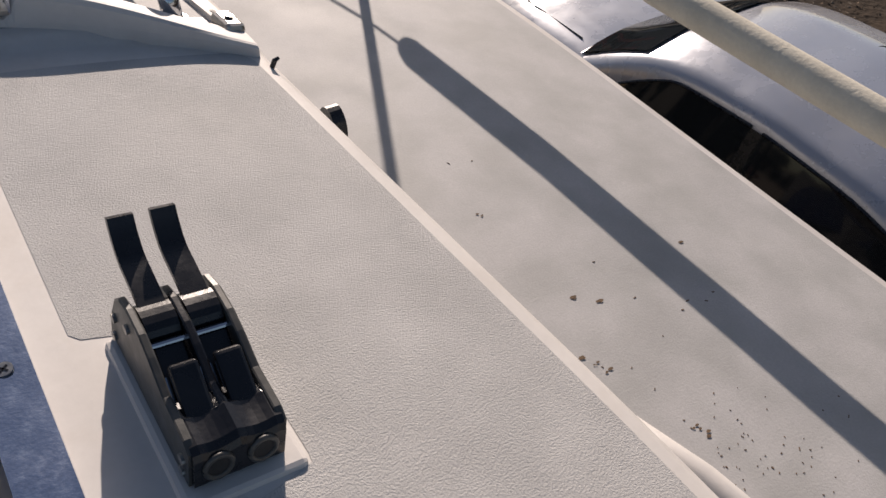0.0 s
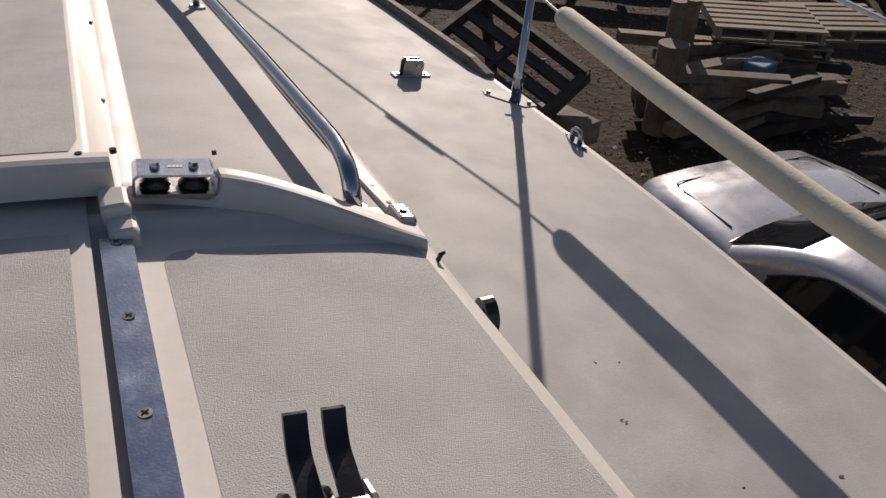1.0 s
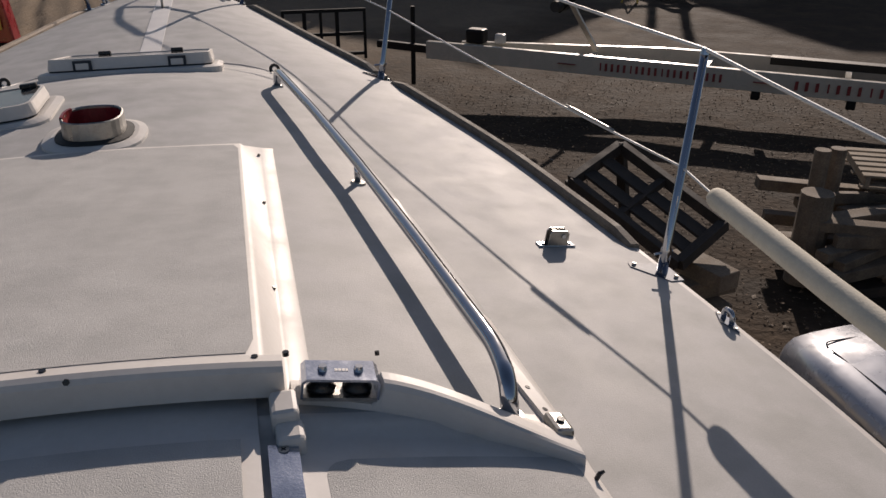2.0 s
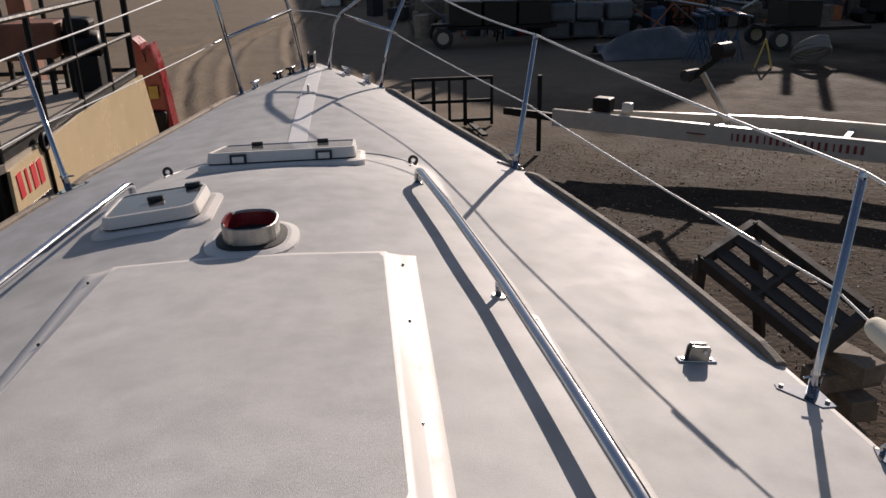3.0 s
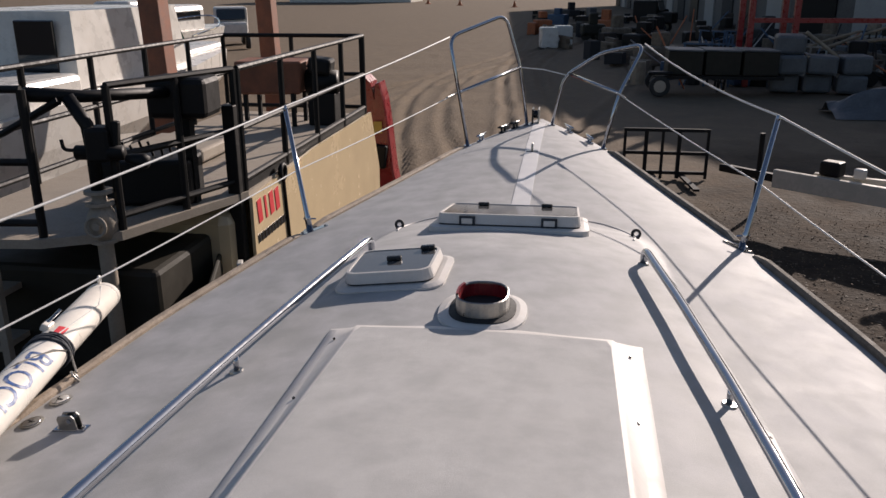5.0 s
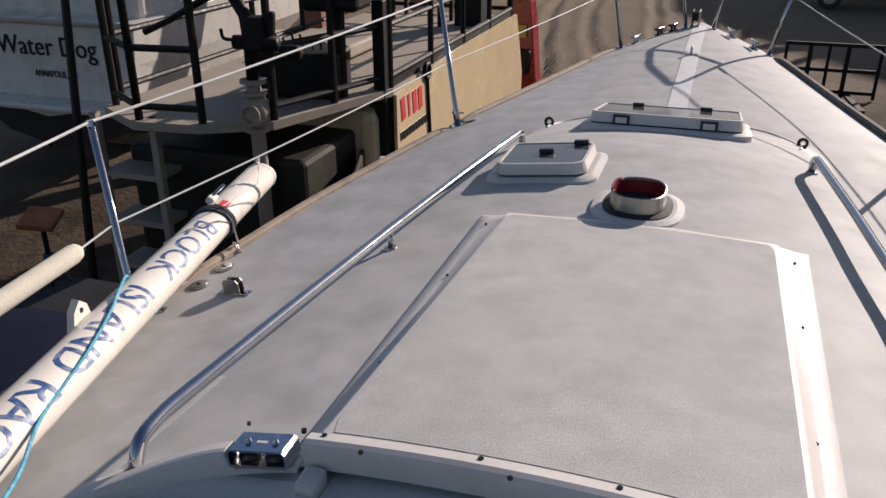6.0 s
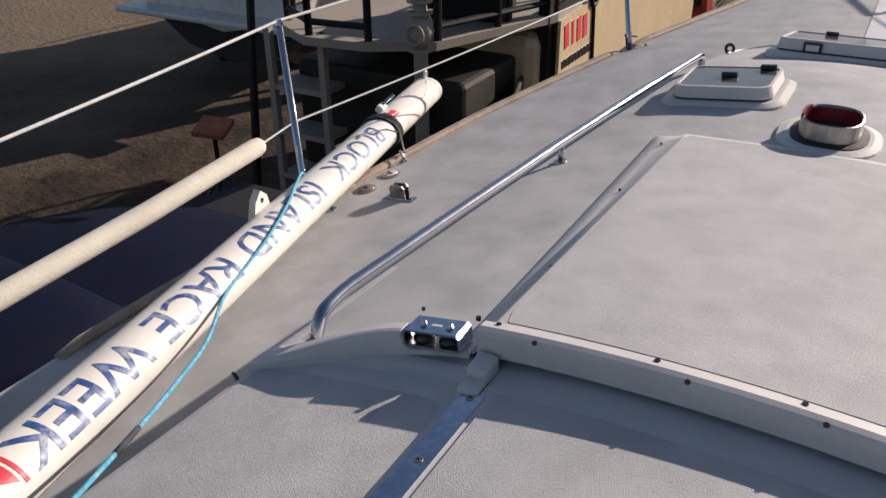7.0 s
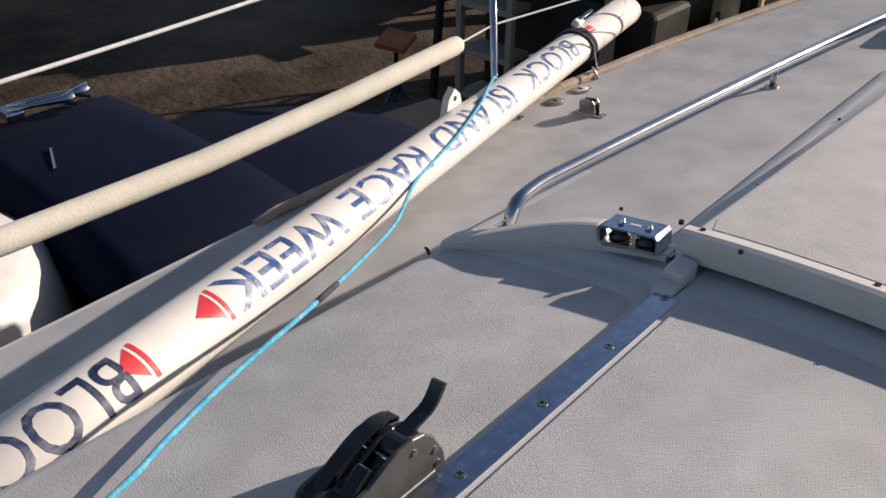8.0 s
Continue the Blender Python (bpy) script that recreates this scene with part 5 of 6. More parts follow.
part("fluid_can", box((0.18, 0.16, 0.18), TA + TD * 1.35 + TN * 0.3 + Vector((0, 0, 0.25)), (0, 0, -40), 0.03), M_BOATWHITE, tr)
wp = TA + TD * 3.05 + TN * 0.7
part("winch_post", beam(wp + Vector((0, 0, 0.1)), wp - TD * 0.55 + Vector((0, 0, 0.95)), 0.08), M_DULL, tr)
part("winch_arm", beam(wp - TD * 0.75 + Vector((0, 0, 0.75)), wp - TD * 0.1 + Vector((0, 0, 1.3)), 0.09), M_IRON, tr)
part("winch_drum", rod([wp - TD * 0.2 + Vector((-0.15, -0.1, 1.3)), wp - TD * 0.2 + Vector((0.15, 0.1, 1.3))], 0.14, 14), M_IRON, tr)
part("roller", rod([wp - TD * 0.72 + Vector((-0.15, -0.1, 0.85)), wp - TD * 0.72 + Vector((0.15, 0.1, 0.85))], 0.1, 14), M_RUBBER, tr)
for l in (5.9, 7.3, 8.7):
    part("hanger", box((0.14, 0.12, 0.16), TA + TD * l + Vector((0, 0, -0.22)), (0, 0, -40), 0.02), M_IRON, tr)
part("bunk", beam(TA + TD * 6.0 + TN * 0.7 + Vector((0, 0, 0.22)), TA + TD * 9.3 + TN * 0.7 + Vector((0, 0, 0.22)), 0.22, 0.12), M_IRON, tr, "black carpeted bunk")
for l in (10.2, 9.3):
    for q in (-0.25, 1.65):
        wheel(tr, TA + TD * l + TN * q + Vector((0, 0, -0.37)), 0.37, 0.22, TN)

# pallet fork carriage standing on the ground
fk = thing("fork_carriage", (2.3, 16, GROUND), "black steel pallet fork carriage standing on the dirt", "fork carriage")
for z in (0.12, 0.55, 1.05):
    part("bar", beam((1.45, 16, GROUND + z), (3.2, 16, GROUND + z), 0.07), M_IRON, fk)
for x in (1.45, 1.9, 2.25, 2.6, 3.2):
    part("upright", beam((x, 16, GROUND), (x, 16, GROUND + 1.08), 0.08 if x in (1.9, 2.6) else 0.06), M_IRON, fk)
for x in (2.05, 2.7):
    part("fork", beam((x, 16, GROUND + 0.06), (x + 0.15, 14.7, GROUND + 0.05), 0.12, 0.05), M_IRON, fk)

# hydroseeder with a railed platform
PZ = -0.57
hs = thing("hydroseeder", (-3.7, 6.2, GROUND), "tan hydroseeder with black railed work platform and hose gun", "machine")
outl = [(-2.6, 4.72), (-3.08, 3.39), (-3.58, 3.11), (-4.13, 3.05), (-4.66, 3.37), (-4.70, 9.3), (-2.62, 9.3)]
part("platform", rings([[Vector((x, y, z)) for x, y in outl] for z in (PZ - 0.07, PZ)]), M_TANFLOOR, hs, "dusty tan platform floor")
pts = [(4.70, -0.02), (5.6, 0.0), (6.6, 0.04), (9.35, 0.0)]
side = rings([[Vector((-2.60 + q, y, z)) for y, z in ((4.72, PZ - 0.62), (4.72, PZ - 0.06), (6.6, PZ + 0.03), (9.3, PZ + 0.02), (9.72, PZ - 0.85), (9.72, PZ - 1.75), (4.72, PZ - 1.75))] for q in (0.0, 0.03)])
part("tank_side", side, M_TAN, hs, "glossy tan tank side")
part("tank", box((1.9, 5.0, 1.5), (-3.65, 7.0, PZ - 0.9), bevel=0.12), M_TAN, hs)
part("underframe", box((1.7, 6.6, 0.25), (-3.65, 6.2, GROUND + 0.62)), M_IRON, hs)
part("engine_bay", box((1.7, 1.3, 1.0), (-3.75, 4.15, PZ - 0.85), bevel=0.05), M_DARKTAN, hs, "dark engine housing")
part("engine_door", box((0.04, 1.0, 0.85), (-2.72, 4.15, PZ - 0.95), (0, 0, 18), 0.02), M_DARKTAN, hs)
part("door_bracket", box((0.05, 0.12, 0.36), (-2.58, 4.35, PZ - 0.72), (0, 0, 18), 0.01), M_BOATWHITE, hs)
for k in range(4):
    x0, y0, x1, y1 = -2.595, 4.80 + 0.16 * k, -2.595, 4.90 + 0.16 * k
    b = box((0.006, 0.10 if k != 1 else 0.045, 0.22), (-2.566, 4.87 + 0.155 * k, PZ - 0.22), (8, 0, 0))
    part("letter_bar", b, M_REDINK, hs, "red brand letter bar")
for k in range(9):
    part("letter_bar", box((0.006, 0.06, 0.08), (-2.566, 4.82 + 0.085 * k, PZ - 0.47), (8, 0, 0)), M_BLACK, hs, "black model lettering bar")
part("hook", rings([[Vector((-2.56 + 0.02 * math.cos(a), 5.52 + 0.02 * math.sin(a) + dy, z)) for a in [k * math.pi / 4 for k in range(8)]] for z, dy in ((PZ - 0.05, 0), (PZ - 0.3, 0.03), (PZ - 0.72, 0.08))]), M_IRON, hs)
part("hook_eye", ring_of((-2.56, 5.52, PZ - 0.0), (1, 0, 0), 0.07, 0.025), M_IRON, hs, smooth=True)


def railing(pts, posts, zt=1.08):
    for f in (1.0, 0.52, 0.1):
        part("rail", rod([Vector((x, y, PZ + zt * f)) for x, y in pts], 0.028, 8), M_IRON, hs)
    for a, c in zip(pts, pts[1:]):
        n = max(1, round((Vector(c) - Vector(a)).length / posts))
        for k in range(n + 1):
            p = Vector(a).lerp(Vector(c), k / n)
            part("post", rod([(p.x, p.y, PZ), (p.x, p.y, PZ + zt)], 0.032, 8), M_IRON, hs)


railing([(-2.64, 9.2), (-2.64, 4.75)], 1.15)
railing([(-2.66, 9.2), (-4.66, 9.2)], 1.0)
railing([(-4.66, 9.2), (-4.66, 3.6)], 1.1)
railing([(-4.6, 3.45), (-4.12, 3.12), (-3.58, 3.18)], 0.7)
railing([(-3.1, 3.45), (-2.66, 4.7)], 0.7)
part("ladder_rail", rod([(-4.85, 3.0, GROUND), (-4.72, 3.3, PZ + 1.6)], 0.03, 8), M_IRON, hs)
part("ladder_rail", rod([(-5.1, 3.25, GROUND), (-4.95, 3.55, PZ + 1.6)], 0.03, 8), M_IRON, hs)
# hose gun on its post
GX_, GY_ = -3.22, 3.38
part("gun_post", rod([(GX_, GY_, GROUND + 0.4), (GX_, GY_, PZ - 0.02), (GX_, GY_, PZ + 0.30)], [0.06, 0.06, 0.055], 14), M_TANFLOOR, hs, "tan delivery pipe", smooth=True)
vl = part("valve", rod([(GX_, GY_, PZ - 0.06), (GX_, GY_, PZ + 0.0), (GX_, GY_, PZ + 0.08), (GX_, GY_, PZ + 0.14), (GX_, GY_, PZ + 0.2)], [0.07, 0.10, 0.115, 0.10, 0.07], 16), M_TANFLOOR, hs, "tan gate valve", smooth=True)
for z in (-0.08, 0.21, 0.30):
    part("flange", disc((GX_, GY_, PZ + z), (0, 0, 1), 0.105, 0.025, 16), M_TANFLOOR, vl)
part("handwheel", ring_of((GX_ + 0.02, GY_ - 0.13, PZ + 0.07), (0.1, -1, 0.1), 0.075, 0.012), M_TANFLOOR, vl, smooth=True)
part("bonnet", rod([(GX_, GY_, PZ + 0.07), (GX_ + 0.02, GY_ - 0.13, PZ + 0.07)], 0.03, 10), M_TANFLOOR, vl)
part("gun_pipe", rod([(GX_, GY_, PZ + 0.32), (GX_, GY_, PZ + 0.62), (GX_ - 0.03, GY_ + 0.02, PZ + 0.8), (GX_ - 0.16, GY_ + 0.03, PZ + 1.0)], 0.05, 12), M_IRON, hs, smooth=True)
part("gun_body", box((0.17, 0.2, 0.26), (GX_ + 0.03, GY_ + 0.05, PZ + 0.66), (0, 0, 20), 0.03), M_IRON, hs, "black swivel head")
part("swivel", rod([(GX_ - 0.13, GY_, PZ + 0.6), (GX_ + 0.22, GY_ + 0.04, PZ + 0.6)], 0.055, 14), M_IRON, hs, smooth=True)
part("swivel_arm", box((0.05, 0.06, 0.30), (GX_ + 0.16, GY_ + 0.06, PZ + 0.68), (0, 6, 10), 0.012), M_IRON, hs)
part("latch_hook", rod(soft_line([(GX_ - 0.11, GY_ - 0.02, PZ + 0.62), (GX_ - 0.2, GY_ - 0.03, PZ + 0.63), (GX_ - 0.22, GY_ - 0.03, PZ + 0.7)]), 0.014, 8), M_IRON, hs)
part("knob", rod([(GX_ + 0.24, GY_ + 0.03, PZ + 0.56), (GX_ + 0.36, GY_ + 0.05, PZ + 0.54), (GX_ + 0.40, GY_ + 0.05, PZ + 0.53)], [0.03, 0.06, 0.045], 12), M_IRON, hs, smooth=True)
part("gun_barrel", rod([(GX_ - 0.42, GY_ - 0.1, PZ + 1.04), (GX_ - 0.38, GY_ - 0.09, PZ + 1.03), (GX_ - 0.1, GY_ + 0.15, PZ + 0.99), (-2.95, 4.15, PZ + 0.95)], [0.04, 0.055, 0.045, 0.045], 12), M_IRON, hs, smooth=True)
part("gun_handle", rod([(GX_ - 0.2, GY_ - 0.02, PZ + 0.98), (GX_ - 0.62, GY_ - 0.10, PZ + 0.75), (GX_ - 0.82, GY_ - 0.15, PZ + 0.66)], [0.03, 0.025, 0.025], 8), M_IRON, hs)
part("engine_hood", box((0.50, 0.40, 0.33), (-2.92, 4.30, PZ + 0.90), (0, 0, 4), 0.05), M_IRON, hs, "black motor housing")
part("hood_stand", beam((-2.92, 4.30, PZ), (-2.92, 4.30, PZ + 0.76), 0.09), M_IRON, hs)
part("toolbox", box((0.8, 0.45, 0.38), (-3.3, 4.3, PZ + 0.2), (0, 0, 10), 0.03), M_IRON, hs)
rngp = random.Random(31)
for k in range(7):
    x, y = -3.55 + 0.075 * k, 4.26 + 0.013 * k
    part("control_lever", rod([(x, y, PZ + 0.38), (x + rngp.uniform(-0.03, 0.03), y - 0.04, PZ + 0.48 + rngp.uniform(0, 0.05))], 0.011, 6), M_IRON, hs)
part("filler_neck", rod([(-3.75, 5.4, PZ), (-3.75, 5.4, PZ + 0.22)], [0.16, 0.15], 16), M_IRON, hs)
HX, HY = -3.62, 8.35
part("hopper", box((0.78, 0.6, 0.42), (HX, HY, PZ + 0.62), (0, 0, 6), 0.03, taper=1.12), M_POST, hs, "rusty brown hopper")
for qx, qy in ((-0.32, -0.24), (0.32, -0.24), (-0.32, 0.24), (0.32, 0.24)):
    part("hopper_leg", beam((HX + qx, HY + qy, PZ), (HX + qx, HY + qy, PZ + 0.44), 0.05), M_IRON, hs)
part("agitator_motor", rod([(HX + 0.45, HY, PZ + 0.55), (HX + 0.85, HY + 0.02, PZ + 0.55)], [0.17, 0.15], 16), M_IRON, hs, smooth=True)
part("motor_cover", box((0.3, 0.36, 0.2), (HX + 0.64, HY, PZ + 0.76), (0, 8, 6), 0.04), M_IRON, hs)
part("motor_stand", box((0.36, 0.3, 0.42), (HX + 0.66, HY, PZ + 0.21), bevel=0.02), M_IRON, hs)
part("corner_post", beam((-2.69, 4.66, PZ - 1.1), (-2.69, 4.66, PZ + 0.78), 0.11, 0.11, 0.01), M_IRON, hs, "thick black corner post")
part("toe_board", beam((-2.635, 4.74, PZ + 0.02), (-2.635, 9.28, PZ + 0.07), 0.02, 0.10), M_IRON, hs)
part("hatch_lid", box((0.9, 0.9, 0.14), (-3.9, 6.1, PZ + 0.1), bevel=0.03), M_TANFLOOR, hs)
part("lever", rod([(-3.6, 4.0, PZ + 0.02), (-3.9, 4.4, PZ + 0.75)], 0.02, 6), M_PALEWOOD, hs)
for k in range(4):
    part("step", box((0.55, 0.35, 0.05), (-4.35, 3.35, GROUND + 0.55 + 0.42 * k), bevel=0.005), M_TANFLOOR, hs, "tan step")
for x in (-4.62, -4.06):
    part("step_post", beam((x, 3.2, GROUND + 0.3), (x, 3.2, PZ), 0.06), M_TANFLOOR, hs)
part("hose", rod(soft_line([(-2.75, 3.6, GROUND + 0.8), (-2.6, 3.8, PZ - 0.75), (-2.55, 4.15, PZ - 0.62), (-2.6, 4.35, PZ - 1.1)]), 0.03, 8), M_RUBBER, hs)
for y in (4.2, 8.2, 9.0):
    for x in (-2.85, -4.45):
        wheel(hs, (x, y, GROUND + 0.42), 0.42, 0.25)

rd = thing("loader_arm", (-2.9, 11.3, GROUND), "red hydraulic loader arm with yellow warning decal", "loader")
RA = Vector((-3.0, 11.8, GROUND))
prof = [(-0.30, 0.0), (0.34, 0.0), (0.36, 0.5), (0.27, 1.0), (0.24, 1.7), (0.20, 2.2), (0.13, 2.5), (0.05, 2.48), (0.0, 2.2), (-0.06, 2.5), (-0.18, 2.6), (-0.25, 2.45), (-0.24, 1.9), (-0.28, 1.2), (-0.33, 0.6)]
part("column", rings([[RA + Vector((x * k * 0.82 - 0.06 * (z - 1.2), d, z * (0.96 + 0.04 * k))) for x, z in prof] for d, k in ((-0.24, 0.9), (-0.20, 1.0), (0.20, 1.0), (0.24, 0.9))]), M_RED, rd, "chunky red upright")
part("actuator", box((0.24, 0.16, 0.4), RA + Vector((0.02, -0.28, 1.25)), (0, 6, 0), 0.03), M_IRON, rd, "black actuator box")
part("decal", box((0.14, 0.01, 0.2), RA + Vector((0.0, -0.30, 1.75)), (0, 0, 10)), M_YELLOW, rd, "yellow warning decal")
part("foot", box((0.9, 0.9, 0.1), RA + Vector((0, 0, 0.02)), bevel=0.02), M_RED, rd)


# motor yacht with lettered transom
def prism(pts, z0, z1, inset=0.0):
    c = sum((Vector((x, y, 0)) for x, y in pts), Vector()) / len(pts)
    return rings([[Vector((x, y, z0)) for x, y in pts], [Vector((x, y, 0)).lerp(c, inset) + Vector((0, 0, z1)) for x, y in pts]])


my = thing("motor_yacht", (-9.2, 12, GROUND), "white motor yacht with lettered transom standing ashore on blocks", "motor yacht")
def my_ring(y, w, zt, zb, kx=0.75):
    cx = -9.15
    return [Vector((cx + sx * w * q, y, zb + (zt - zb) * f)) for sx, q, f in ((-1, 0.02, -0.25), (-1, kx, 0.0), (-1, 0.96, 0.5), (-1, 1, 1), (1, 1, 1), (1, 0.96, 0.5), (1, kx, 0.0), (1, 0.02, -0.25))]


part("hull", rings([my_ring(7.3, 1.75, -0.62, -1.75, 0.9), my_ring(10, 1.85, -0.5, -1.8, 0.85), my_ring(14, 1.8, -0.4, -1.7, 0.7), my_ring(17, 1.2, -0.3, -1.4, 0.5), my_ring(18.6, 0.15, -0.25, -0.9, 0.4)]), M_BOATWHITE, my, "white hull")
part("bottom", rings([[v + Vector((0, 0.05, -0.06)) for v in my_ring(7.4, 1.55, -1.5, -2.3, 0.6)], [v for v in my_ring(13, 1.5, -1.5, -2.3, 0.5)], my_ring(16.5, 0.5, -1.4, -2.0, 0.4)]), M_BOTTOM, my, "dark bottom paint")
part("swim_platform", box((3.7, 0.5, 0.1), (-9.15, 7.1, -1.78), bevel=0.04), M_BOATWHITE, my)
part("rub_rail", box((3.6, 0.06, 0.06), (-9.15, 7.28, -0.66), bevel=0.01), M_DULL, my)
part("cockpit_coaming", box((3.3, 2.6, 0.5), (-9.15, 8.9, -0.4), bevel=0.1), M_BOATWHITE, my)
part("cabin", prism([(-10.6, 10.4), (-7.7, 10.4), (-7.8, 14.6), (-10.5, 14.6)], -0.45, 0.78, 0.08), M_BOATWHITE, my, "cream deckhouse")
part("bulkhead_door", box((0.7, 0.05, 1.05), (-8.4, 10.44, 0.12), bevel=0.02), M_CARGLASS, my)
part("bulkhead_window", box((0.9, 0.05, 0.5), (-9.7, 10.44, 0.35), bevel=0.03), M_CARGLASS, my)
part("side_window", box((0.06, 2.6, 0.6), (-7.86, 12.4, 0.30), (0, -6, 0), 0.03), M_CARGLASS, my)
part("windscreen", box((2.2, 0.08, 0.8), (-9.1, 14.75, 0.28), (40, 0, 0), 0.03), M_GREENGLASS, my, "green tinted windscreen")
part("foredeck", box((2.0, 2.6, 0.3), (-9.15, 16.0, -0.33), (2, 0, 0), 0.1), M_BOATWHITE, my)
part("bow_rail", rod(soft_line([(-10.6, 14.5, 0.15), (-10.2, 17, 0.25), (-9.15, 18.7, 0.4), (-8.1, 17, 0.25), (-7.6, 14.5, 0.15)]), 0.02, 8), M_STEEL, my)
for x in (-10.3, -8.0):
    part("stand", beam((x, 8.4, GROUND), (x, 8.2, -1.8), 0.1), M_IRON, my)
    part("stand", beam((x, 13.4, GROUND), (x, 13.2, -1.8), 0.1), M_IRON, my)
for k in range(3):
    part("keel_block", box((0.9, 0.4, 0.22), (-9.15, 9 + 3 * k, GROUND + 0.11), bevel=0.01), M_WOOD, my)


def flat_text(txt, at, height, length, material, parent, turn_x=90, turn_z=0):
    cu = bpy.data.curves.new("t", "FONT")
    cu.body, cu.size, cu.resolution_u, cu.extrude = txt, 1.0, 3, 0.004
    tmp = bpy.data.objects.new("t", cu)
    scene.collection.objects.link(tmp)
    me = bpy.data.meshes.new_from_object(tmp.evaluated_get(bpy.context.evaluated_depsgraph_get()))
    bpy.data.objects.remove(tmp)
    b = bmesh.new()
    b.from_mesh(me)
    xs, yy = [v.co.x for v in b.verts], [v.co.y for v in b.verts]
    b.transform(Matrix.Translation((-(min(xs) + max(xs)) / 2, -min(yy), 0)))
    b.transform(Matrix.Diagonal((length / (max(xs) - min(xs)), height / (max(yy) - min(yy)), 1, 1)))
    b.transform(pose(*at, turn_x, 0, turn_z))
    return part("lettering", b, material, parent, "dark transom lettering")


flat_text("Water Dog", (-8.95, 7.285, -1.22), 0.36, 1.75, M_IRON, my, 90, 0)
flat_text("ANNAPOLIS, MD", (-8.85, 7.285, -1.45), 0.11, 0.75, M_IRON, my, 90, 0)

# steel uprights of a boat hoist
for x, y in ((-6.2, 10.5), (-6.1, 15.2)):
    solo("hoist_post", beam((x, y, GROUND - 0.02), (x - 0.30, y, GROUND + 9), 0.36, 0.34, 0.015), M_POST, "tall rust brown steel hoist upright", "steel post", "hoist uprights")

# covered motorboat close to port
cv = thing("covered_boat", (-3.7, -1.5, GROUND), "small motorboat under a navy canvas cover with chrome horns", "covered boat")


def cov(y, zt, w, x0=-3.72, drop=0.5):
    return [Vector((x0 + q * w, y, zt + z)) for q, z in ((-1.02, -drop), (-1.0, -0.10), (-0.92, -0.02), (-0.5, 0.015), (0, 0.02), (0.5, 0.015), (0.92, -0.02), (1.0, -0.10), (1.02, -drop))]


part("canopy", rings([cov(-1.12, -1.12, 0.93), cov(-1.05, -0.94, 0.95), cov(-0.95, -0.9, 0.97), cov(-0.3, -0.9, 0.97), cov(-0.12, -0.92, 0.96), cov(-0.04, -1.0, 0.93), cov(-0.02, -1.3, 0.92)], closed=False), M_BLUECOVER, cv, "navy canvas canopy", smooth=True)
part("cover", rings([cov(-0.1, -1.22, 0.92), cov(0.5, -1.2, 0.9), cov(1.1, -1.3, 0.75), cov(1.7, -1.5, 0.45), cov(2.0, -1.75, 0.1)], closed=False), M_BLUECOVER, cv, "navy canvas foredeck cover", smooth=True)
part("hull", rings([[Vector((-3.72 + q * w, y, z0 + dz)) for q, dz in ((-1, 0.7), (-0.9, 0.15), (-0.3, -0.25), (0.3, -0.25), (0.9, 0.15), (1, 0.7))] for y, w, z0 in ((-4.5, 0.95, -2.3), (-1.0, 1.0, -2.3), (0.8, 0.9, -2.25), (2.0, 0.2, -2.1))]), M_BOTTOM, cv, "dark hull")
part("side_curtain", box((1.86, 1.0, 0.5), (-3.72, -0.55, -1.4), bevel=0.08), M_BLUECOVER, cv)
part("aft_cover", rings([cov(-4.5, -1.58, 0.93, drop=0.15), cov(-3.4, -1.5, 0.97, drop=0.2), cov(-1.0, -1.45, 0.99, drop=0.25)], closed=False), M_BLUECOVER, cv, "navy canvas cockpit cover", smooth=True)
part("engine_cowl", rings([[Vector((-3.60 + r * 0.66 * math.cos(a), -1.64 + r * 0.58 * math.sin(a), z)) for a in [k * math.pi / 10 for k in range(20)]] for r, z in ((1.0, -2.3), (1.05, -1.38), (1.02, -1.16), (0.95, -1.02), (0.8, -0.94), (0.4, -0.89))]), M_BOATWHITE, cv, "rounded white cowl", smooth=True)
hp = Vector((-4.60, -0.70, -0.86))
for k, l in ((0, 0.42), (1, 0.34)):
    a = hp + Vector((0.07 * k, -0.03 * k, 0.03))
    part("horn", rod([a, a + Vector((0.12 * l, l * 0.4, 0.01)), a + Vector((0.25 * l, l * 0.8, 0.01)), a + Vector((0.31 * l, l, 0.01))], [0.012, 0.016, 0.022, 0.05], 12), M_STEEL, cv, "chrome trumpet horn", smooth=True)
part("horn_base", box((0.16, 0.1, 0.05), hp + Vector((0.03, 0.0, 0.0)), bevel=0.01), M_STEEL, cv)
part("antenna", rod([(-4.0, -0.75, -0.872), (-3.77, -0.84, -0.875)], 0.008, 6), M_STEEL, cv)
for x in (-4.5, -2.95):
    part("stand", beam((x, -0.6, GROUND), (x, -0.6, -2.3), 0.1), M_WOOD, cv)


def jackstand(x, y, h, m_top, label):
    ob = thing("jack_stand", (x, y, GROUND), label, "jack stand", "jack stands")
    part("screw", rod([(x, y, GROUND + h * 0.5), (x, y, GROUND + h)], 0.025, 8), M_IRON, ob)
    part("pad", box((0.34, 0.34, 0.06), (x, y, GROUND + h), (12, 5, 20), 0.01), m_top, ob, "orange plywood pad")
    for k in range(3):
        a = k * 2.09 + 0.4
        part("leg", rod([(x, y, GROUND + h * 0.6), (x + 0.4 * math.cos(a), y + 0.4 * math.sin(a), GROUND)], 0.022, 8), M_STANDBLUE, ob, "blue steel leg")
    part("collar", rod([(x, y, GROUND + h * 0.45), (x, y, GROUND + h * 0.65)], 0.05, 10), M_STANDBLUE, ob)


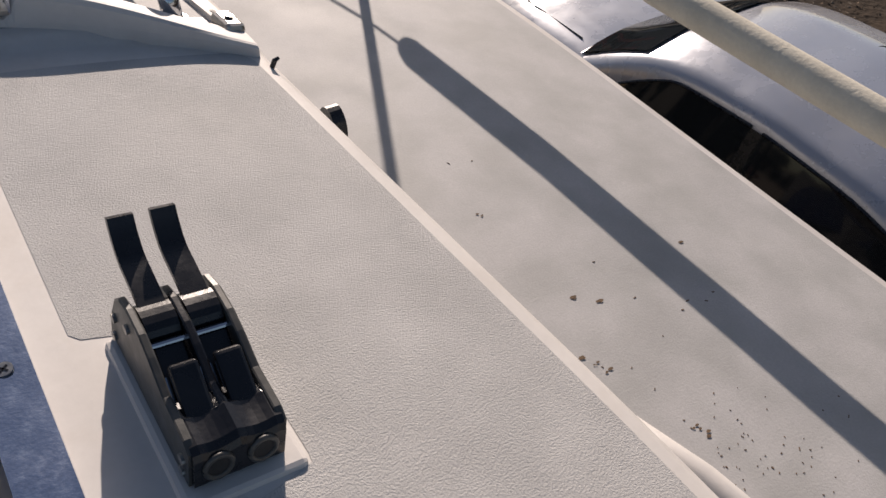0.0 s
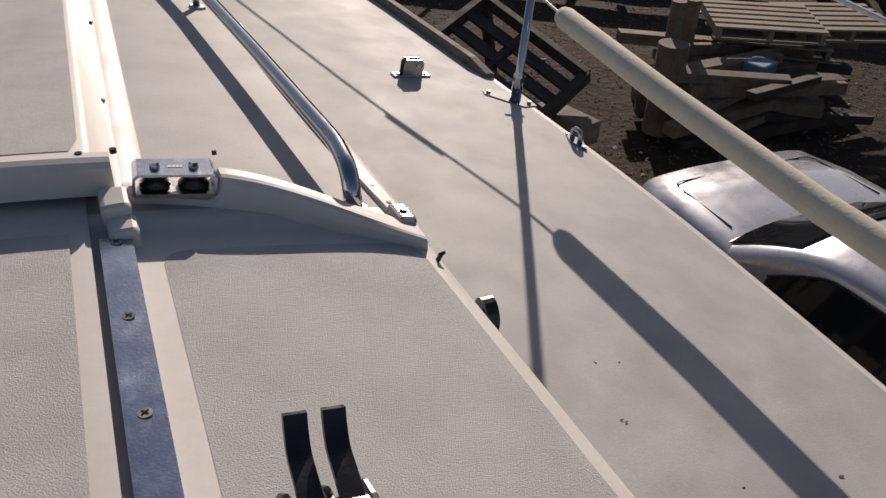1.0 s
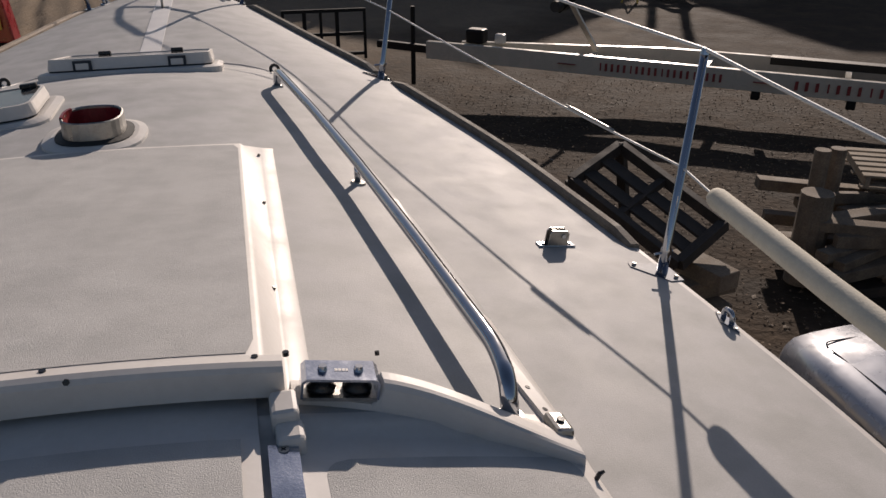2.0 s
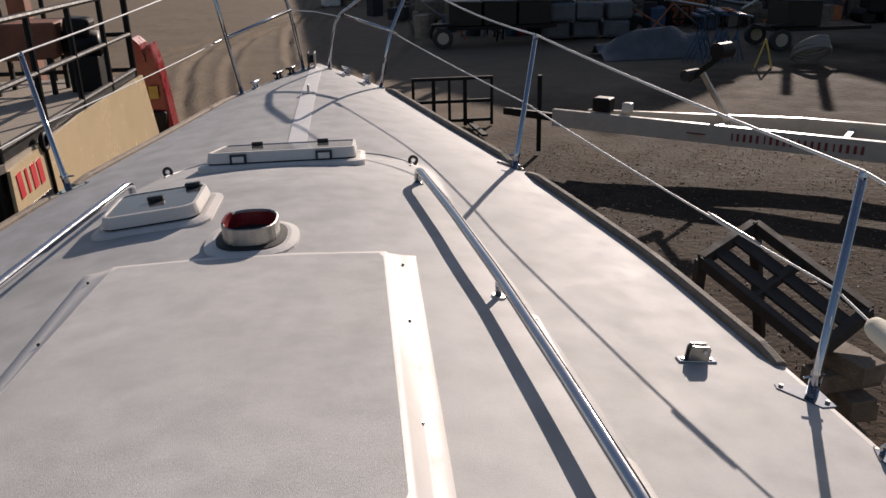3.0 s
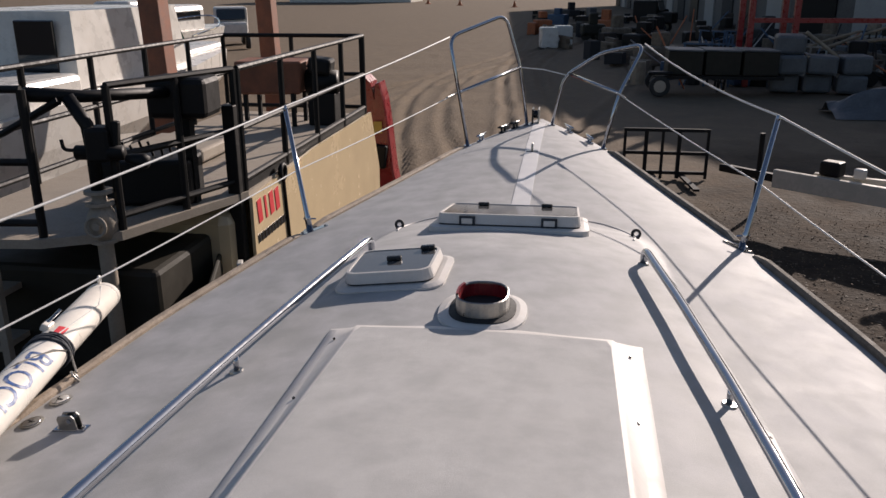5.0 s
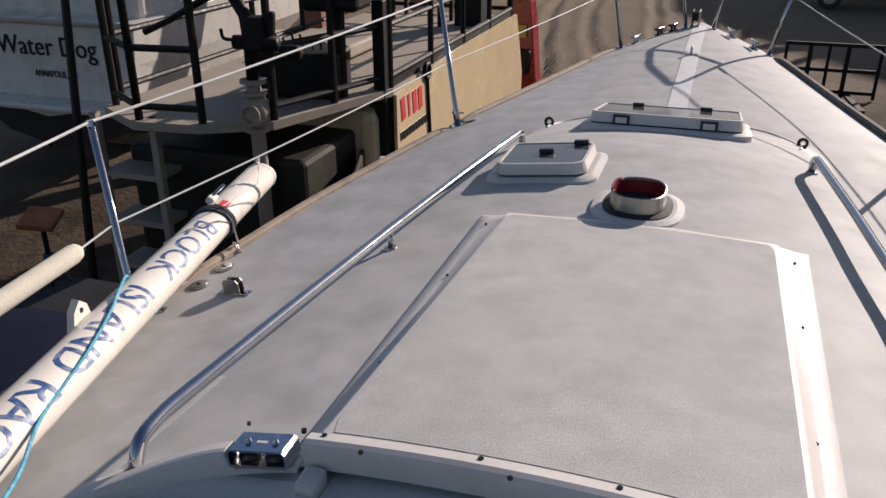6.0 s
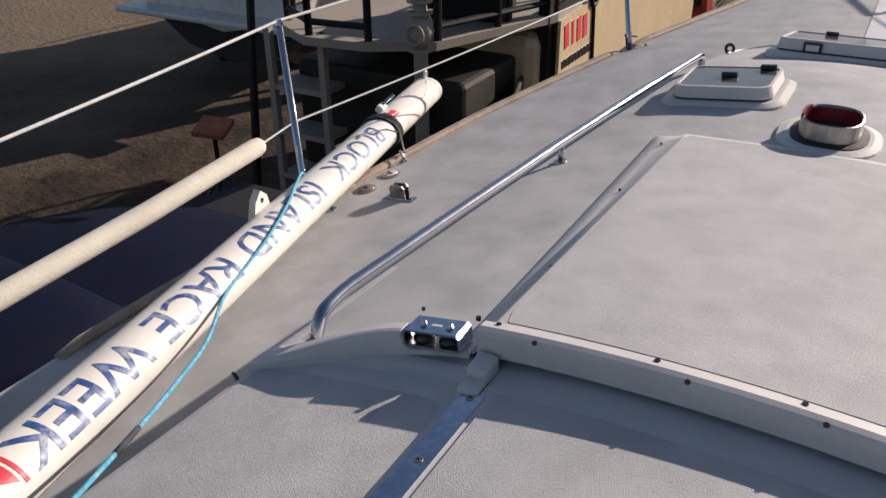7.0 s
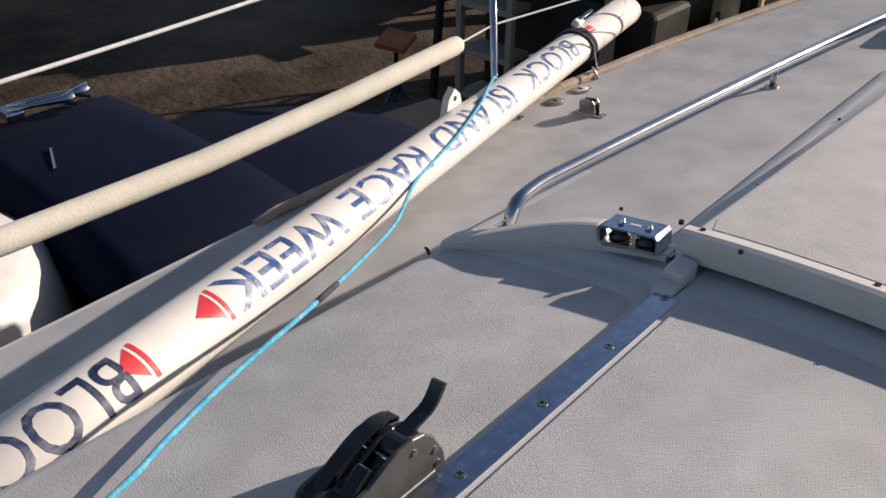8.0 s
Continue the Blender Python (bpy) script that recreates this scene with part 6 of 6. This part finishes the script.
jackstand(-5.9, 3.65, 1.05, M_RUST, "blue jack stand with rusty orange pad")
for k in range(7):
    jackstand(11.0 + 0.22 * k, 23.6 + 0.15 * (k % 3), 1.5 + 0.1 * (k % 2), M_RUST if k == 5 else M_STANDBLUE, "blue boat jack stand among a bundle")

tp = thing("tripod_stand", (12.6, 22.2, GROUND), "small yellow steel tripod stand on the dirt", "tripod")
for k in range(4):
    a = k * 1.57 + 0.3
    part("leg", rod([(12.6, 22.2, GROUND + 0.85), (12.6 + 0.35 * math.cos(a), 22.2 + 0.35 * math.sin(a), GROUND)], 0.025, 8), M_YELLOW, tp)
hc = thing("hose_coil", (14.2, 22.4, GROUND + 0.3), "coil of pale grey hose on the ground", "hose")
for k in range(5):
    part("loop", ring_of((14.2, 22.4, GROUND + 0.35 + 0.08 * k), (0.2 * math.sin(k), 0.6, 1), 0.55 - 0.03 * k, 0.06), M_TIE, hc, smooth=True)

# trailers, bales, tarps, racks and clutter in the shade
def flatbed(x, y, w, load):
    ob = thing("utility_trailer", (x, y, GROUND), "dark utility trailer loaded with grey covered crates", "trailer", "utility trailers")
    part("bed", box((w, 1.8, 0.12), (x + w / 2, y, GROUND + 0.7)), M_IRON, ob)
    part("fender", box((0.9, 0.3, 0.12), (x + 0.2, y - 0.95, GROUND + 0.85), bevel=0.05), M_IRON, ob)
    wheel(ob, (x + 0.2, y - 0.95, GROUND + 0.38), 0.38, 0.24, (0, 1, 0))
    wheel(ob, (x + 0.2, y + 0.95, GROUND + 0.38), 0.38, 0.24, (0, 1, 0))
    for k in range(load):
        part("crate", box((1.25, 1.5, 0.85), (x + 1.1 + 1.32 * k, y, GROUND + 1.2), (0, 0, 2 * k), 0.03), M_DARKTAN, ob, "crate under a grey sheet")
        part("sheet", box((1.3, 1.55, 0.06), (x + 1.1 + 1.32 * k, y, GROUND + 1.66), (0, 1.5, 2 * k), 0.02), M_TARP, ob, "pale grey plastic sheet")


flatbed(3.3, 30.5, 4.6, 3)
flatbed(14.6, 26.5, 3.5, 1)
rng = random.Random(8)
for k in range(7):
    x, y, z = 8.3 + 1.15 * (k % 3) + rng.uniform(-0.1, 0.1), 31 + rng.uniform(-0.3, 0.3), GROUND + 0.4 + 0.72 * (k // 3)
    solo("bale", box((1.05, 1.0, 0.7), (x, y, z), (rng.uniform(-2, 2), rng.uniform(-3, 3), rng.uniform(-8, 8)), 0.12), M_TARP, "shrink wrapped grey bale stacked in the yard", "bale", "wrapped bales")
tm = thing("tarpaulin", (10, 25.6, GROUND), "crumpled grey tarpaulin heaped over gear", "tarpaulin")
b = bmesh.new()
b = sheet(lambda u, v: Vector((8.4 + 3.6 * u, 24.8 + 2.0 * v, GROUND + max(0, math.sin(math.pi * v) * (0.25 + 1.0 * u * (1.25 - u) * 1.6) + 0.35 * noise.noise(Vector((u * 5, v * 4, 1))) * math.sin(math.pi * v)))), [k / 24 for k in range(25)], [k / 16 for k in range(17)])
part("cloth", b, M_TARP, tm, smooth=False)
rk = thing("boat_rack", (9, 33, GROUND), "tall red steel storage rack with boat gear", "rack")
for x in (7.2, 8.9, 20, 26):
    for y in (33, 35):
        part("upright", beam((x, y, GROUND), (x, y, GROUND + 7.5), 0.22), M_RED, rk)
for z in (2.6, 5.2):
    part("shelf_beam", beam((7.2, 33, GROUND + z), (26, 33, GROUND + z), 0.18), M_RED, rk)
CL = [M_IRON, M_DARKTAN, M_BOTTOM, M_IRON, M_WOOD, M_DARKWOOD, M_STANDBLUE, M_RUST, M_TARP, M_PALEWOOD]
KN = (("crate", "old wooden or plastic crate stored in the yard"), ("drum", "old drum standing in the yard clutter"), ("timber_stack", "stack of sawn timber in the yard"), ("machine_box", "machine under cover in the yard clutter"))
for k in range(190):
    y = rng.uniform(33, 62)
    x = rng.uniform(0.02, 0.95) * (y * 0.62) + 0.5 + (2 if y < 40 else 0)
    if y > 43 and x > 20.0 - 0.5 * (y - 45):
        y = rng.uniform(33, 43)
    if k % 5 == 0:
        y = rng.uniform(52, 100)
        x = rng.uniform(-0.045, 0.11) * y
    kind, lab = KN[rng.randrange(4)]
    m = CL[min(9, int(rng.random() ** 1.5 * 10))]
    a = rng.uniform(0, 180)
    if kind == "drum":
        h = rng.uniform(0.7, 1.1)
        solo(kind, rod([(x, y, GROUND - 0.02), (x, y, GROUND + h * 0.3), (x, y, GROUND + h * 0.34), (x, y, GROUND + h)], [0.3, 0.3, 0.31, 0.3], 14), m, lab, "drum", "yard drums")
    elif kind == "timber_stack":
        ob = thing(kind, (x, y, GROUND), lab, "timber", "yard timber")
        for q in range(5):
            part("plank", box((rng.uniform(1.2, 2.6), 0.25, 0.14), (x, y + 0.05 * q, GROUND + 0.07 + 0.15 * q), (0, 0, a + rng.uniform(-5, 5))), M_WOOD, ob)
    elif kind == "crate":
        solo(kind, box((rng.uniform(0.5, 1.2), rng.uniform(0.5, 1.2), rng.uniform(0.5, 1.2)), (x, y, GROUND + 0.4), (0, rng.uniform(-3, 3), a), 0.04), m, lab, "crate", "yard crates")
    else:
        b = box((rng.uniform(1.2, 2.8), rng.uniform(0.9, 1.5), rng.uniform(0.5, 1.1)), (x, y, GROUND + 0.75), (0, 0, a), 0.12)
        box((0.6, 0.7, rng.uniform(0.5, 1.0)), (x, y, GROUND + 1.5), (0, 0, a), 0.08, b)
        for q in (-0.5, 0.5):
            rod([(x + q, y - 0.5, GROUND + 0.3), (x + q, y + 0.5, GROUND + 0.3)], 0.32, 12, b)
        solo(kind, b, m, lab, "machine", "yard machines")
for k in range(64):
    y = rng.uniform(31, 50)
    x = rng.uniform(0.1, 0.95) * (y * 0.62) + 1.5
    a = rng.uniform(0, 3)
    solo("pole", rod([(x, y, GROUND + rng.uniform(0, 0.4)), (x + 1.8 * math.cos(a), y + 1.8 * math.sin(a), GROUND + rng.uniform(0.8, 2.6))], 0.035, 6), (M_DULL, M_IRON, M_RUST, M_STANDBLUE)[k % 4], "metal pole leaning in the yard clutter", "pole", "leaning poles")
for k in range(34):
    y = rng.uniform(30.5, 46)
    x = rng.uniform(0.15, 0.95) * (y * 0.62) + 2
    w, h, a = rng.uniform(0.8, 2.4), rng.uniform(0.7, 1.9), rng.uniform(0, 3)
    ob = thing("scrap_frame", (x, y, GROUND), "bare steel frame dumped among the yard clutter", "steel frame", "scrap frames")
    m = (M_IRON, M_DARKWOOD, M_DULL, M_STANDBLUE)[k % 4]
    dx, dy = w * math.cos(a), w * math.sin(a)
    for q in (0, 0.5, 1):
        part("upright", beam((x + dx * q, y + dy * q, GROUND), (x + dx * q + 0.1, y + dy * q + 0.15, GROUND + h), 0.07), m, ob)
    for q in (0.35, 1.0):
        part("crossbar", beam((x, y, GROUND + h * q), (x + dx, y + dy, GROUND + h * q), 0.06), m, ob)
    part("leaning_tube", rod(bent([(x - 0.3, y - 0.4, GROUND), (x + dx * 0.3, y - 0.2, GROUND + h * 0.9), (x + dx * 0.8, y - 0.3, GROUND + h * 0.7), (x + dx, y - 0.5, GROUND)], 0.4), 0.03, 6), m, ob)
for k in range(26):
    y = rng.uniform(31, 42)
    x = rng.uniform(0.25, 0.98) * (y * 0.62) + 1.5
    a, ln = rng.uniform(-0.5, 0.7), rng.uniform(1.5, 4.5)
    z0, z1 = rng.uniform(0.5, 2.4), rng.uniform(0.5, 2.4)
    solo("spar_offcut", rod([(x, y, GROUND + z0), (x + ln * math.cos(a) * 0.5, y + ln * math.sin(a) * 0.5, GROUND + (z0 + z1) / 2 + 0.05), (x + ln * math.cos(a), y + ln * math.sin(a), GROUND + z1)], rng.uniform(0.03, 0.08), 8), (M_BOATWHITE, M_PALEWOOD, M_DULL)[k % 3], "pale spar or plank propped across the yard clutter", "spar", "propped spars")
for x, y in ((-1.3, 53), (-0.4, 55)):
    solo("water_tank", box((1.1, 1.1, 1.3), (x, y, GROUND + 0.63), (0, 0, 12), 0.08), M_BOATWHITE, "white plastic water tank on the dirt", "tank", "water tanks")

# large shed; its footprint and unseen upper part are shaped to shade the yard
shed = thing("shading_shed", (35, 75, GROUND), "tall dark shed at the back of the yard, shaped to shade it", "shed")
foot = [(7.5, 150), (14.9, 59.2), (21.9, 46.2), (29.9, 54.7), (62, 84), (60, 150)]
part("wall", prism(foot, GROUND - 0.1, GROUND + 14.0), M_SHEDDARK, shed, "dark weathered wall of the shading shed")
part("roof", prism(foot, GROUND + 14.0, GROUND + 15.2, 0.15), M_TARP, shed)
for a, c, n in ((foot[1], foot[2], 3), (foot[2], foot[3], 3), (foot[3], foot[4], 7), (foot[0], foot[1], 14)):
    a, c = Vector((*a, 0)), Vector((*c, 0))
    for k in range(n):
        p = a.lerp(c, (k + 0.5) / n)
        part("door", box((3.4, 0.24, 4.2), (p.x, p.y, GROUND + 2.1), (0, 0, math.degrees(math.atan2((c - a).y, (c - a).x)))), (M_IRON, M_SHED, M_BOTTOM)[k % 3], shed)

# added block out of view, placed only to shade the yard's right side
wing = thing("shade_block", (45, 55, GROUND), "unseen dark block added to shade the right of the yard", "shed")
foot = [(30.5, 45.5), (60, 45.5), (60, 70), (47, 70), (31.0, 55.5)]
part("wall", prism(foot, GROUND - 0.1, GROUND + 14.0), M_SHEDDARK, wing, "dark weathered wall of the shading shed")
part("roof", prism(foot, GROUND + 14.0, GROUND + 15.0, 0.15), M_TARP, wing)
for k in range(6):
    part("door", box((3.6, 0.24, 4.2), (33.5 + 4.6 * k, 45.5, GROUND + 2.1)), (M_IRON, M_SHED, M_BOTTOM)[k % 3], wing)

# far side of the yard to port
wh = thing("workshop", (-48, 175, GROUND), "white clapboard workshop at the far side of the yard", "building")
part("wall", box((26, 14, 7), (-46, 178, GROUND + 3.5)), M_BOATWHITE, wh)
part("roof", prism([(-60, 170), (-32, 170), (-32, 186), (-60, 186)], GROUND + 7, GROUND + 10, 0.5), M_TARP, wh)
part("window", box((1.6, 0.2, 1.4), (-38, 170.9, GROUND + 2.4)), M_CARGLASS, wh)
part("window", box((1.6, 0.2, 1.4), (-44, 170.9, GROUND + 2.4)), M_CARGLASS, wh)


def truck(x, y, turn, m, label):
    ob = thing("truck", (x, y, GROUND), label, "truck", "yard trucks")
    T = pose(x, y, GROUND, 0, 0, turn)

    def pl(b):
        b.transform(T)
        return b
    part("cab", pl(box((2.1, 2.0, 1.7), (0, -2.4, 1.75), bevel=0.15)), m, ob)
    part("bonnet", pl(box((1.9, 1.3, 0.9), (0, -4.0, 1.25), bevel=0.15)), m, ob)
    part("windscreen", pl(box((1.8, 0.1, 0.7), (0, -3.43, 2.15), (-15, 0, 0), 0.03)), M_CARGLASS, ob)
    part("bed", pl(box((2.2, 4.5, 0.4), (0, 1.2, 1.1), bevel=0.03)), M_IRON, ob)
    for wy in (-3.7, 0.6, 1.7):
        for wx in (-0.95, 0.95):
            a = T @ Vector((wx, wy, 0.48))
            wheel(ob, a, 0.48, 0.3, T.to_3x3() @ Vector((1, 0, 0)))


truck(-23.0, 53, 25, M_BOATWHITE, "white work truck parked beside the boats")
truck(-25.5, 46, 15, M_RED, "red flatbed truck parked beside the boats")
truck(-22, 24, 80, M_RED, "red truck parked at the yard's edge")
truck(4, 70, 70, M_IRON, "dark lorry standing at the back of the yard")
for k, (x, y) in enumerate(((-16, 30), (-22, 38), (-14.5, 22))):
    ob = thing("stored_boat", (x, y, GROUND), "white stored motorboat on blocks ashore", "boat", "stored boats")
    part("hull", rings([[Vector((x + q * w, y + d, GROUND + 0.9 + dz)) for q, dz in ((-1, 1.4), (-0.8, 0.4), (-0.1, 0), (0.1, 0), (0.8, 0.4), (1, 1.4))] for d, w in ((-4, 1.4), (0, 1.5), (3, 1.2), (5, 0.1))]), M_BOATWHITE, ob)
    part("cabin", box((2.0, 3.2, 1.1), (x, y, GROUND + 2.7), bevel=0.2), M_BOATWHITE, ob)
    part("window", box((2.05, 2.2, 0.4), (x, y, GROUND + 2.85), bevel=0.05), M_CARGLASS, ob)
    part("block", box((0.8, 0.6, 0.95), (x, y - 2, GROUND + 0.45), bevel=0.02), M_WOOD, ob)
    part("block", box((0.8, 0.6, 0.95), (x, y + 2, GROUND + 0.45), bevel=0.02), M_WOOD, ob)
for x, y in ((-27.5, 160), (-20, 150), (-9.5, 140)):
    solo("traffic_cone", rod([(x, y, GROUND - 0.05), (x, y, GROUND + 0.06), (x, y, GROUND + 0.07), (x, y, GROUND + 1.0)], [0.6, 0.6, 0.35, 0.06], 12), M_RUST, "orange traffic cone far across the yard", "cone", "traffic cones")
for k in range(40):
    a = radians(-75 + 150 * k / 39)
    x, y = 330 * math.sin(a), 330 * math.cos(a)
    b = bmesh.new()
    for q in range(14):
        c = Vector((x + rng.uniform(-14, 14), y + rng.uniform(-8, 8), GROUND + rng.uniform(1, 9)))
        r = rng.uniform(2, 5)
        s = bmesh.new()
        bmesh.ops.create_icosphere(s, subdivisions=2, radius=r)
        for v in s.verts:
            v.co *= 1 + 0.5 * noise.noise(v.co * 0.6 + c)
        s.transform(Matrix.Translation(c))
        merge(b, s)
    solo("treeline", b, M_TREES, "bare winter trees far behind the yard", "trees", kind="stuff")
# added low shed behind the camera, never in view, closes the yard
bk = thing("stern_shed", (0, -40, GROUND), "plain grey shed added behind the yacht, out of view", "shed")
part("wall", box((60, 8, 6), (0, -40, GROUND + 3)), M_SHED, bk)
part("roof", box((62, 9, 0.3), (0, -40, GROUND + 6.2)), M_TARP, bk)
